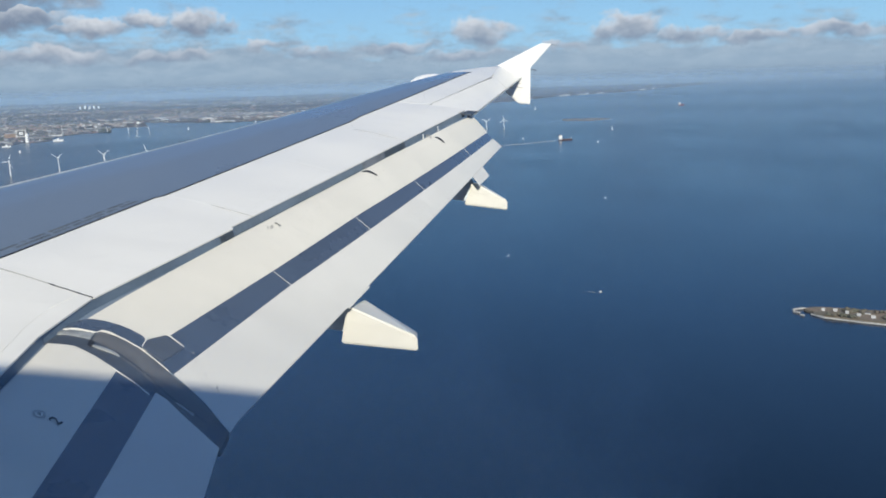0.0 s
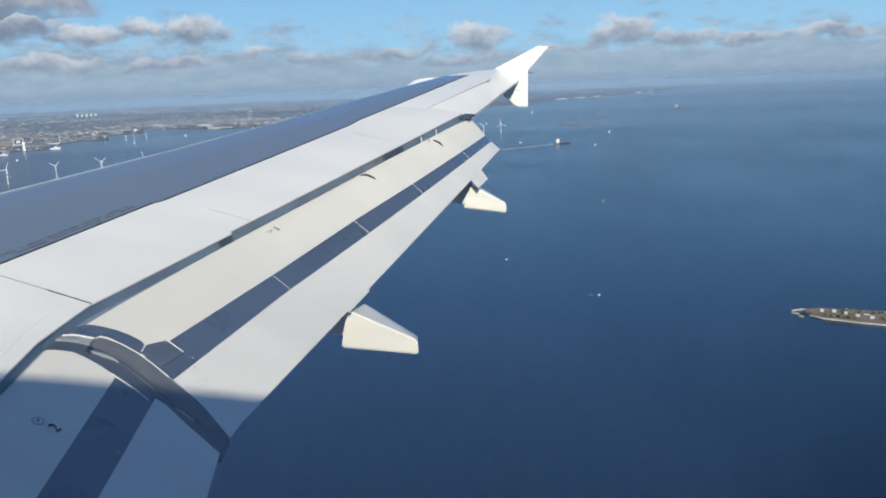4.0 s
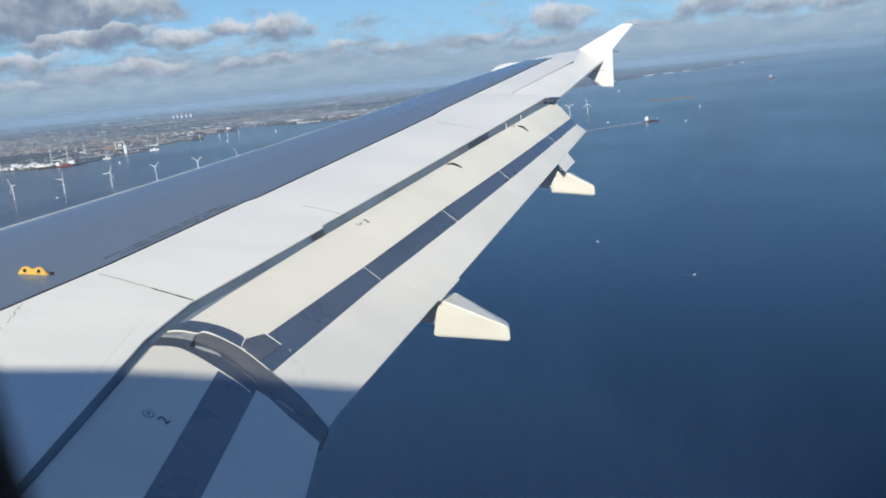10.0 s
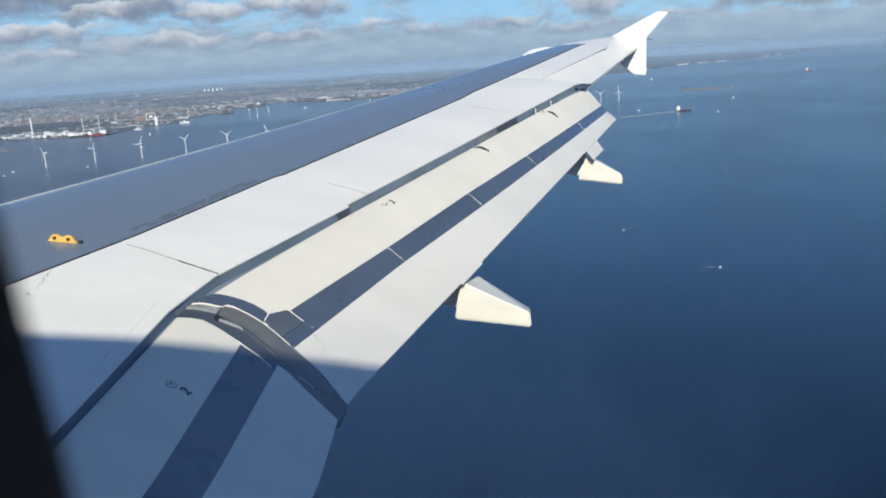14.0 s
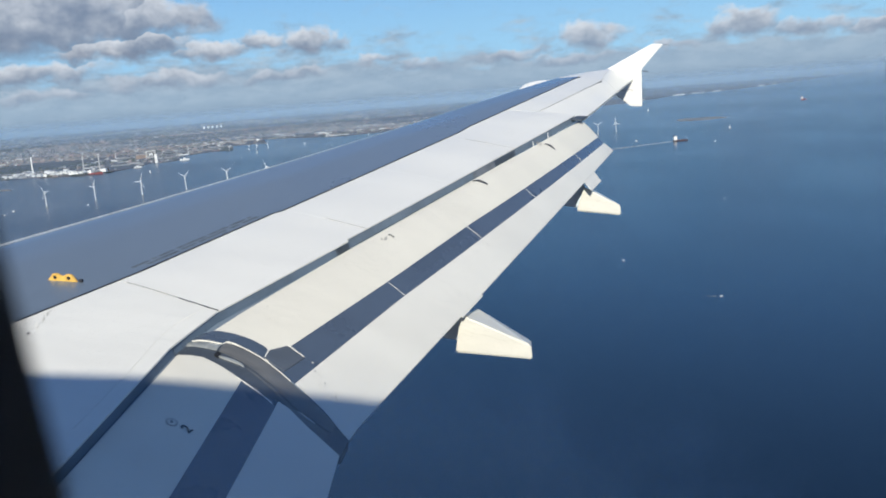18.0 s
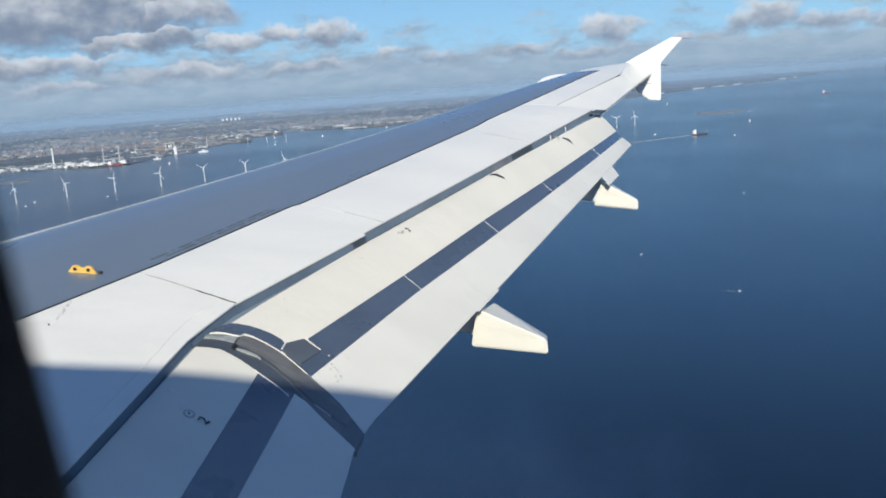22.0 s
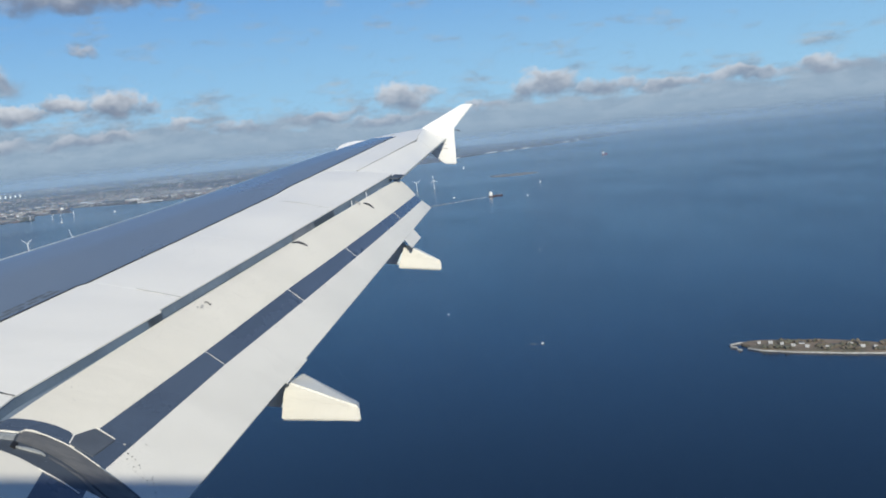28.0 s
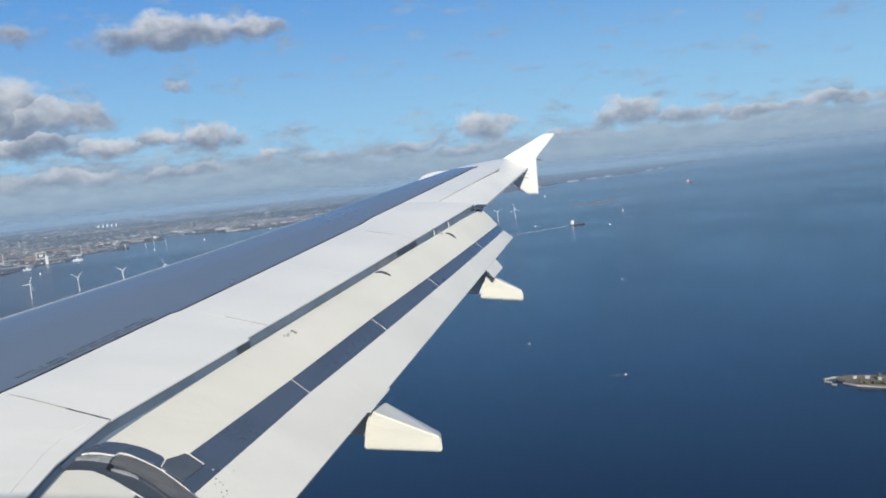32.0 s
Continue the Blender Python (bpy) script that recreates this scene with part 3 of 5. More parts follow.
def fairing(y0, near, y1, far, body):
    f = thing("flap_track_fairing", "cream flap track fairing with a blunt tail", "")
    f.parent = wing
    bm = bmesh.new()
    wedge(bm, near, y0, far, y1)
    part("tail_cone", bm, FAIRING, f, "cream painted tail cone")
    bm = bmesh.new()
    prism(bm, body, y0 + 0.16, y1 - 0.06)
    bmesh.ops.bevel(bm, geom=bm.edges[:], offset=0.02, segments=2, affect="EDGES")
    part("forward_body", bm, BODY, f, "forward fairing body with the blue of its shade in the colour")
    (xa, za), (xb, zb), (xc, zc), (xd, zd) = near
    line = [(xa + (xd - xa) * k, za + (zb - za) * (0.62 - 0.30 * k) + 0.006 * math.sin(k * 19)) for k in spread(0.12, 0.86, 14)]
    verts = [(x, y0 - 0.002, z + h) for x, z in line for h in (-0.0025, 0.0025)]
    part("grime_streak", mesh_of("grime_streak", verts, [(2 * k, 2 * k + 1, 2 * k + 3, 2 * k + 2) for k in range(len(line) - 1)]), STREAK, f, "faint grime streak")
    return f


fairing(8.163, [(4.464, -0.331), (4.491, 0.002), (5.074, -0.21), (5.092, -0.338)], 8.588, [(4.484, -0.35), (4.583, -0.082), (5.048, -0.341), (5.053, -0.355)],
        [(2.698, 0.103), (4.532, -0.012), (4.493, -0.295), (4.049, -0.262), (3.567, -0.148)])
fairing(12.0, [(5.341, 0.025), (5.410, 0.325), (5.856, 0.127), (5.867, 0.005)], 12.40, [(5.36, 0.01), (5.504, 0.232), (5.855, 0.05), (5.86, -0.005)],
        [(4.2, 0.52), (5.43, 0.31), (5.37, 0.03), (5.0, 0.06), (4.6, 0.25)])

# ------------------------------------------------------------------ tip fence
bm = bmesh.new()
prism(bm, [(5.50, 1.275), (5.90, 1.525), (6.38, 1.82), (6.565, 1.825), (6.245, 1.40), (6.305, 0.775), (6.105, 0.775), (5.55, 1.17)], 16.97, 17.03)
bmesh.ops.bevel(bm, geom=bm.edges[:], offset=0.012, segments=2, affect="EDGES")
part("tip_fence", bm, FIN, wing, "bright white swept wingtip fence")
for x, y, z in ((6.26, 17.0, 1.37), (6.27, 17.0, 1.08), (6.30, 17.0, 0.82), (6.02, 16.5, 1.10)):
    bm = bmesh.new()
    tube(bm, (x - 0.02, y, z), (x + 0.10, y, z - 0.012), 0.0045, 0.003, 8)
    part("static_wick", bm, SEALANT, wing, "thin dark static discharger")

# ------------------------------------------------------------------ cabin side of the fuselage
R_HULL, Z_HULL, TAPER = 1.975, 2.17, 0.16      # the axis lies 9 degrees off the wing's frame
verts, faces = [], []
PORT = [2.27 + 0.53 * k for k in range(13)]      # the far side's windows let daylight into the cabin
XS = [-14, -8, -2, 2] + [x + w for x in PORT for w in (0, 0.25)] + [12, 18]
SEG = 64
for x in XS:
    for i in range(SEG):
        a = 2 * math.pi * i / SEG
        verts.append((x, TAPER * (x - 5.4) + R_HULL * math.cos(a), Z_HULL + R_HULL * math.sin(a)))
for j in range(len(XS) - 1):
    for i in range(SEG):
        if 4.9 < XS[j] < 5.9 and i in (63, 0, 1, 2, 3, 4, 5, 6):
            continue
        if XS[j] in PORT and i in (30, 31):
            continue
        a, b = j * SEG + i, j * SEG + (i + 1) % SEG
        faces.append((a, b, b + SEG, a + SEG))
faces += [tuple(range(SEG)), tuple(reversed(range((len(XS) - 1) * SEG, len(XS) * SEG)))]
hull = new("fuselage_wall", mesh_of("fuselage_wall", verts, faces))
hull.data.materials.append(HULL)
hull.matrix_world = AIR
tagged(hull, "white fuselage skin round the passenger cabin", "fuselage", kind="structure")

# window: lining panel with a rounded opening
def rounded(cx, cz, w, h, r, n=8):
    pts = []
    for k, (sx, sz) in enumerate(((1, 1), (-1, 1), (-1, -1), (1, -1))):
        for i in range(n + 1):
            a = math.pi / 2 * (k + i / n)
            pts.append((cx + sx * (w / 2 - r) + r * math.cos(a), cz + sz * (h / 2 - r) + r * math.sin(a)))
    return pts


WIN = (5.4355, 2.40, 0.268, 0.44, 0.07)
inner = [(x - 0.16 * (z - 2.34), z) for x, z in rounded(*WIN)]      # the surround leans with the hull
outer = rounded(5.45, 2.45, 1.08, 1.3, 0.02)
n = len(inner)
flare = [(5.43 + (x - 5.43) * 1.45, 2.40 + (z - 2.40) * 1.45) for x, z in inner]
verts = [(x, 1.76, z) for x, z in inner] + [(x, 1.76, z) for x, z in outer] + [(x, 1.79, z) for x, z in flare] + [(x, 1.79, z) for x, z in outer]
faces = []
for i in range(n):
    j = (i + 1) % n
    faces += [(i, j, n + j, n + i), (2 * n + j, 2 * n + i, 3 * n + i, 3 * n + j), (j, i, 2 * n + i, 2 * n + j)]
window = new("window_1", mesh_of("window_1", verts, faces))
window.data.materials.append(LINING)
window.matrix_world = AIR
tagged(window, "dark rounded cabin window surround", "window", kind="structure")

# ------------------------------------------------------------------ sea and land
def sea_material():
    m = bpy.data.materials.new("sea_water")
    m.use_nodes = True
    N = Nodes(m.node_tree)
    b = N.add("ShaderNodeBsdfPrincipled")
    N.put(N.add("ShaderNodeOutputMaterial").inputs[0], b.outputs[0])
    tc = N.add("ShaderNodeTexCoord").outputs["Object"]
    big = N.noise(N.vec("MULTIPLY", tc, (1, 0.35, 1)).outputs[0], 0.006, 4.0, 0.6)
    N.put(b.inputs["Base Color"], N.mix(N.ramp(big, 0.3, 0.7), (0.0022, 0.0118, 0.0285), (0.0032, 0.015, 0.0345)))
    patches = N.noise(N.vec("MULTIPLY", tc, (1, 0.5, 1)).outputs[0], 0.013, 3.0, 0.6)
    N.put(b.inputs["Roughness"], N.ramp(patches, 0.3, 0.7, 0.215, 0.25))
    b.inputs["IOR"].default_value = 1.33
    bp = N.add("ShaderNodeBump")
    bp.inputs["Strength"].default_value, bp.inputs["Distance"].default_value = 0.16, 0.25
    N.put(bp.inputs["Height"], N.noise(tc, 0.45, 5.0, 0.65))
    N.put(b.inputs["Normal"], bp.outputs[0])
    return m


SEA = sea_material()
verts, faces = [(0, 0, 0)], []
RINGS, SPOKES = (60, 200, 600, 1500, 3000, 4900), 96
for r in RINGS:
    verts += [(r * math.cos(2 * math.pi * i / SPOKES), r * math.sin(2 * math.pi * i / SPOKES), 0) for i in range(SPOKES)]
for i in range(SPOKES):
    faces.append((0, 1 + i, 1 + (i + 1) % SPOKES))
    for k in range(len(RINGS) - 1):
        a, b = 1 + k * SPOKES + i, 1 + k * SPOKES + (i + 1) % SPOKES
        faces.append((a, a + SPOKES, b + SPOKES, b))
water = new("water", mesh_of("water", verts, faces))
water.data.materials.append(SEA)
tagged(water, "deep blue open sea with fine ripples", "sea", kind="structure")



def veil(name, colour, share, scatter="ShaderNodeBsdfDiffuse"):
    """A clear body that scatters a small share of the light; share(N) gives that share."""
    m = bpy.data.materials.new(name)
    m.use_nodes = True
    N = Nodes(m.node_tree)
    mixed = N.add("ShaderNodeMixShader")
    N.put(mixed.inputs[0], share(N))
    N.put(mixed.inputs[1], N.add("ShaderNodeBsdfTransparent").outputs[0])
    grey = N.add(scatter)
    grey.inputs["Color"].default_value = (*colour, 1)
    N.put(mixed.inputs[2], grey.outputs[0])
    N.put(N.add("ShaderNodeOutputMaterial").inputs[0], mixed.outputs[0])
    return m


# upright see-through sheets, added to stand in for the haze of distance
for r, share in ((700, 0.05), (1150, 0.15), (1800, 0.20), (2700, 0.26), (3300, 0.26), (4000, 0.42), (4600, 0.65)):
    def haze_share(N, share=share):
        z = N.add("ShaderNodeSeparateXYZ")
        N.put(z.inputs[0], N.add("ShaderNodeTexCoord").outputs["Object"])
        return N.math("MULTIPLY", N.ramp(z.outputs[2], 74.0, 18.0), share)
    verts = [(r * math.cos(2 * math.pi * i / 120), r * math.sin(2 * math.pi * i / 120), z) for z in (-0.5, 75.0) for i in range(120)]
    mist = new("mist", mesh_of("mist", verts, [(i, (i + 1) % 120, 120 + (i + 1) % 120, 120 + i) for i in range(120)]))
    mist.data.materials.append(veil("haze_sheet", (0.198, 0.292, 0.418), haze_share))
    tagged(mist, "see-through blue-grey sheet standing in for distance haze", "mist", kind="structure")


# scratched acrylic pane: dried smears, plus a patch that adds a pale veil
def smear_and_veil(N):
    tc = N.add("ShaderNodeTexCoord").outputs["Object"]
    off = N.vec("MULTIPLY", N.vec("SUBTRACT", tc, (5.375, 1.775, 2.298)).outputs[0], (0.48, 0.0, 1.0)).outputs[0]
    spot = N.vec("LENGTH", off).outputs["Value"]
    # pale veil put in low on the left, to lift the shaded flap's tones
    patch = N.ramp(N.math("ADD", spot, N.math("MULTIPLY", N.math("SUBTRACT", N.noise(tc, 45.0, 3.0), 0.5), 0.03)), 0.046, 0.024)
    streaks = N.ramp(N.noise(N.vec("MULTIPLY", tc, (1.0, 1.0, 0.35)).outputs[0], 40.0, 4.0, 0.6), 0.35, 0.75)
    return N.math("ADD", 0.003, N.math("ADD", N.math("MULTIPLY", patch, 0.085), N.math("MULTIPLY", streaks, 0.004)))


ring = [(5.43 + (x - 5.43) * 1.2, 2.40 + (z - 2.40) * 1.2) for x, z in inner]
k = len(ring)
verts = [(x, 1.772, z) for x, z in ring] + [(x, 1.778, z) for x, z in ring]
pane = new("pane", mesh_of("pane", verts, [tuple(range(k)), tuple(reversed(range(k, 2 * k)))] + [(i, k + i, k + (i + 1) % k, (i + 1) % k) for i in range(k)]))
pane.data.materials.append(veil("smeared_veiled_acrylic", (0.64, 0.76, 0.90), smear_and_veil, "ShaderNodeBsdfTranslucent"))
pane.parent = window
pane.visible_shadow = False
tagged(pane, "scratched clear acrylic pane with dried smears and a pale veil patch")

# ------------------------------------------------------------------ small things on the wing
def rear_face(name, y0, y1, dx, z0, z1, mat, label, n=20):
    """An upright strip along the spoilers' trailing edge."""
    grid = [[(panel_te(y) + dx + 0.014 * k, y, crown(y) + z0 + (z1 - z0) * k) for k in (0, 1)] for y in spread(y0, y1, n)]
    part(name, plate(name, grid, 0.004), mat, wing, label)


# faces added to fill the slot; the blue-grey of its shade is in their colour
rear_face("spoiler_slot_face", 6.275, 8.19, -0.008, -0.038, -0.110, EDGE, "added slot face in a blue-grey shade tone", 12)
rear_face("spoiler_slot_face", 8.21, 13.05, -0.008, -0.038, -0.110, EDGE_LIGHT, "added slot face in a paler blue-grey shade tone", 40)
rear_face("root_slot_face", 1.75, 6.27, -0.008, -0.038, -0.110, EDGE, "added root slot face in a blue-grey shade tone")
for a, b in ((8.02, 8.18), (10.80, 11.28)):
    rear_face("slot_patch", a, b, 0.002, -0.046, -0.108, SLOT, "dark patch on the flap slot's rear face", 3)
rear_face("slot_patch", 10.32, 10.78, 0.002, -0.046, -0.108, GAP, "worn metal patch in the flap slot", 3)
for y0 in (11.66, 12.08):
    bm = bmesh.new()
    tube(bm, (spoiler_te(y0) + 0.02, y0, crown(y0) - 0.10), (spoiler_te(y0) + 0.012, y0, crown(y0) - 0.035), 0.005, 0.005, 8)
    part("slot_post", bm, FIN, wing, "small white post in the flap slot")
for y0, reach, wide in ((8.48, 0.42, 0.003), (11.27, 0.62, 0.003), (6.77, 0.80, 0.0025)):
    xt = spoiler_te(y0)
    part("joint_wear", strip("joint_wear", spread(xt - reach, xt - 0.03, 10), lambda x: y0 + SLANT * (xt - x) - wide * (0.5 + 0.5 * math.sin(x * 23)), lambda x: y0 + SLANT * (xt - x) + wide, lift(skin, 0.002), 0.01, 1), DUST, wing, "grey-brown worn joint")
xt = spoiler_te(6.77)
part("joint_wear", strip("joint_wear", spread(xt - 0.34, xt - 0.005, 16), lambda x: 6.768 + SLANT * (xt - x) - 0.003 - 0.004 * math.sin((x - 2.7) * 17) ** 2, lambda x: 6.768 + SLANT * (xt - x) + 0.004 + 0.003 * math.sin(x * 60), lift(skin, 0.003), 0.01, 1), SEALANT, wing, "dark worn joint in the white skin")
for y0, x0, x1 in ((10.20, 4.30, 4.45), (11.85, 4.925, 5.05)):
    grid = []
    for k in range(11):
        x, y = x0 + (x1 - x0) * k / 10, y0 + 0.05 * k / 10 + 0.02 * math.sin(math.pi * k / 10)
        wide = 0.006 + 0.013 * math.sin(math.pi * k / 10)
        grid.append([(x, y + w, flap_top(x, y + w) + 0.006) for w in (-wide, wide)])
    part("rub_strip", plate("rub_strip", grid, 0.012), SEALANT, outer_flap, "dark curved rubbing strip")
    bm = bmesh.new()
    box(bm, x0 - 0.10, x0 - 0.06, y0 - 0.02, y0 + 0.04, flap_top(x0 - 0.08, y0) - 0.01, flap_top(x0 - 0.08, y0) + 0.012)
    part("rub_block", bm, GAP, outer_flap)
# tab behind the outer fairing, and the step in the trailing edge by the inner one
part("trailing_tab", slab("trailing_tab", spread(11.86, 12.32, 3), lambda y: flap_te(y) - 0.01, lambda y: flap_te(y) + 0.09, lift(flap_top, -0.004), 0.008, 2), FLAP_REAR, outer_flap)
part("trailing_tab", slab("trailing_tab", spread(8.06, 8.50, 3), lambda y: flap_te(y) - 0.01, lambda y: flap_te(y) + 0.013, lift(flap_top, -0.003), 0.006, 2), FLAP_REAR, outer_flap)
part("flap_end_bracket", slab("flap_end_bracket", spread(12.9, 13.1, 3), lambda y: spoiler_te(y) - 0.02, lambda y: spoiler_te(y) + 0.11, lambda x, y: crown(y) - 0.045, 0.018, 3), SLOT, wing, "dark bracket at the end of the flap slot")


def glyph(text, size, x, y, top, mat, parent):
    """Lettering laid on the surface: its head points forward."""
    cu = bpy.data.curves.new("numeral", "FONT")
    cu.body, cu.size, cu.extrude, cu.align_x, cu.align_y = text, size, 0.002, "CENTER", "CENTER"
    ob = new("numeral", cu)
    me = bpy.data.meshes.new_from_object(ob.evaluated_get(bpy.context.evaluated_depsgraph_get()))
    bpy.data.objects.remove(ob)
    dzx = (top(x + 0.05, y) - top(x - 0.05, y)) / 0.1
    dzy = (top(x, y + 0.05) - top(x, y - 0.05)) / 0.1
    for v in me.vertices:
        tx, ty, h = v.co
        tx, ty = 0.966 * tx + 0.259 * ty, 0.966 * ty - 0.259 * tx
        v.co = (x - ty, y + tx, top(x, y) - ty * dzx + tx * dzy + 0.006 + h)
    me.name = "numeral"
    return part("numeral", me, mat, parent, "black stencilled 2")


glyph("2", 0.088, 3.36, 5.64, flap_top, INK, inner_flap)
glyph("2", 0.068, 3.835, 8.57, flap_top, INK, outer_flap)


def disc(name, x, y, r, up, mat, label, n=18):
    """A thin round plate that follows the flap's surface."""
    ring = [(x + r * math.cos(2 * math.pi * k / n), y + r * math.sin(2 * math.pi * k / n)) for k in range(n)]
    verts = [(a, b, flap_top(a, b) + up) for a, b in ring] + [(a, b, flap_top(a, b) - 0.004) for a, b in ring]
    faces = [tuple(range(n))] + [(k, n + k, n + (k + 1) % n, (k + 1) % n) for k in range(n)]
    part(name, mesh_of(name, verts, faces), mat, inner_flap, label)


disc("access_cap", 3.27, 5.645, 0.034, 0.002, GRIMY, "worn round access cap")
disc("cap_ring", 3.27, 5.645, 0.02, 0.003, CREAM, "")
disc("cap_screw", 3.27, 5.645, 0.009, 0.008, SEAL_LIGHT, "")

for x, y, lx, ly in ((3.80, 8.50, 0.012, 0.035), (3.775, 8.47, 0.008, 0.02), (4.88, 11.79, 0.016, 0.04)):
    ring = [(x + lx * math.cos(2 * math.pi * k / 14) * (1 + 0.25 * math.sin(3.1 * k)), y + ly * math.sin(2 * math.pi * k / 14)) for k in range(14)]
    verts = [(a, b, flap_top(a, b) + 0.0025) for a, b in ring]
    part("smudge", mesh_of("smudge", verts, [tuple(range(14))]), GRIMY, outer_flap, "grey rubbed smudge")

# scattered dirt spots on the flap skins
rng = random.Random(14)
for x, y in ((4.85, 9.98), (3.36, 6.925), (3.30, 7.05), (3.62, 7.9), (3.091, 5.76), (3.246, 5.51), (3.26, 5.275), (3.67, 5.67), (3.72, 5.53), (3.837, 6.779), (4.36, 8.69), (3.73, 6.71)):
    ring = [(x + rng.uniform(0.004, 0.009) * math.cos(a), y + rng.uniform(0.004, 0.009) * math.sin(a)) for a in spread(0.0, 5.5, 7)]
    verts = [(a, b, flap_top(a, b) + 0.0025) for a, b in ring]
    part("dirt_spot", mesh_of("dirt_spot", verts, [tuple(range(len(verts)))]), GRIMY, outer_flap if y > 6.4 else inner_flap, "small dirt spot")

# stencilled rows beside the paint line, too small to read: plain bars
rng = random.Random(11)
for row, back in enumerate((0.115, 0.065)):
    y = 7.30 + 0.08 * row
    while y < 8.55:
        w = rng.uniform(0.014, 0.04)
        xm = lambda yy: paint_line(yy) - back
        part("stencil_bar", slab("stencil_bar", [y, y + w], lambda v: xm(v) - 0.0125, lambda v: xm(v) + 0.0125, lift(skin, 0.003), 0.004, 1), FADED, wing)
        y += w + (0.045 if rng.random() < 0.18 else rng.uniform(0.007, 0.014))

# yellow rope hook
hook = thing("lanyard_hook", "yellow two-holed escape rope hook on the grey wing skin", "")
hook.parent = wing
HX, HY = 1.81, 6.985
hz = skin(HX, HY)
bm = bmesh.new()
prism(bm, [(HX - 0.115, hz - 0.004), (HX - 0.072, hz + 0.050), (HX - 0.036, hz + 0.053), (HX - 0.012, hz + 0.037), (HX + 0.012, hz + 0.037), (HX + 0.036, hz + 0.053), (HX + 0.072, hz + 0.050), (HX + 0.115, hz - 0.004)], HY - 0.012, HY + 0.012)
bmesh.ops.bevel(bm, geom=bm.edges[:], offset=0.004, segments=2, affect="EDGES")
part("hook_plate", bm, YELLOW, hook)
for s in (-1, 1):
    bm = bmesh.new()
    tube(bm, (HX + s * 0.052, HY - 0.016, hz + 0.027), (HX + s * 0.052, HY + 0.016, hz + 0.027), 0.013, 0.013, 14)
    part("eye", bm, RUBBER, hook, "dark round hole")
bm = bmesh.new()
box(bm, HX + 0.125, HX + 0.15, HY - 0.01, HY + 0.01, hz, hz + 0.02)
part("stop", bm, SEALANT, hook)
# small drain fitting, scratches and the fold line on the root panel
bm = bmesh.new()
tube(bm, (2.07, 6.19, skin(2.07, 6.19) - 0.01), (2.07, 6.19, skin(2.07, 6.19) + 0.006), 0.009, 0.007, 8)
part("drain_fitting", bm, SEALANT, wing)
WORN = material("rubbed_paint", (0.64, 0.62, 0.57), 0.6, vary=0.12, scale=10, fine=70)
FAINT = material("slightly_yellowed_paint", (0.788, 0.766, 0.708), 0.45, vary=0.06, scale=8, fine=60)
BARE = material("freshly_scraped_paint", (0.86, 0.85, 0.83), 0.5, vary=0.05, scale=20, fine=90)
part("scrape", strip("scrape", spread(2.06, 2.085, 4), lambda x: 6.205, lambda x: 6.235 + 0.01 * math.sin(x * 200), lift(skin, 0.003), 0.008, 1), BARE, wing, "fresh pale scrape")
rng = random.Random(3)
for k in range(11):
    s = k / 10
    x0, y0 = 2.083 - 0.076 * s + rng.uniform(-0.012, 0.012), 6.26 + 0.24 * s + rng.uniform(-0.012, 0.012)
    long, wide = rng.uniform(0.015, 0.05), rng.uniform(0.0012, 0.003)
    part("scratch", slab("scratch", spread(y0, y0 + long, 3), lambda y: x0 - 0.3 * (y - y0) - wide, lambda y: x0 - 0.3 * (y - y0) + wide, lift(skin, 0.003), 0.008, 1), WORN if k % 4 else GRIMY, wing, "fine scratch in the white paint")
fold = table((5.3, 5.88, 6.10, 6.32, 6.45, 6.60, 6.763, 6.83), (2.905, 2.893, 2.876, 2.863, 2.868, 2.895, 2.952, 3.02))
part("panel_fold", slab("panel_fold", spread(5.3, 6.76, 60), lambda y: fold(y) - 0.005, lambda y: fold(y) + 0.004, lift(skin, 0.0022), 0.008, 1), FAINT, wing, "faint worn fold line in the root panel")
# static wicks
for p, q in (((6.25, 17.0, 1.37), (6.35, 17.0, 1.37)), ((6.29, 17.0, 1.02), (6.40, 17.0, 1.02)), ((6.56, 17.0, 1.81), (6.68, 17.0, 1.81)),
             ((5.74, 15.2, 1.11), (5.88, 15.2, 1.08)), ((5.86, 15.8, 1.15), (6.0, 15.8, 1.12)), ((5.98, 16.4, 1.19), (6.1, 16.4, 1.16))):
    bm = bmesh.new()
    tube(bm, p, q, 0.004, 0.002, 6)
    part("static_wick", bm, SEALANT, wing)

# ------------------------------------------------------------------ land
GROUND = material("town_and_field_ground", (0.122, 0.114, 0.125), 0.8, vary=0.2, scale=0.007, fine=0.05, second=(0.064, 0.066, 0.076))
SAND = material("wet_sand", (0.24, 0.225, 0.22), 0.9, vary=0.2, scale=0.05, fine=0.5)
COAST = [(-4600, -1600), (-2600, 250), (-1500, 640), (-1000, 800), (-760, 893), (-700, 925), (-672, 955), (-650, 962), (-629, 955), (-590, 948), (-555, 941), (-545, 973), (-547, 1023), (-555, 1085),
         (-531, 1110), (-536, 1130), (-576, 1219), (-563, 1290), (-528, 1300), (-545, 1340), (-591, 1437), (-533, 1455), (-560, 1520), (-612, 1640), (-560, 1600), (-457, 1544),
         (-401, 1530), (-357, 1563), (-348, 1732), (-250, 1950), (-60, 2080), (106, 2246), (239, 2605), (458, 2861), (770, 3472), (1241, 4396), (1420, 4680)]
ARC = [(4888 * math.sin(radians(a)), 4888 * math.cos(radians(a))) for a in range(16, -111, -4)]


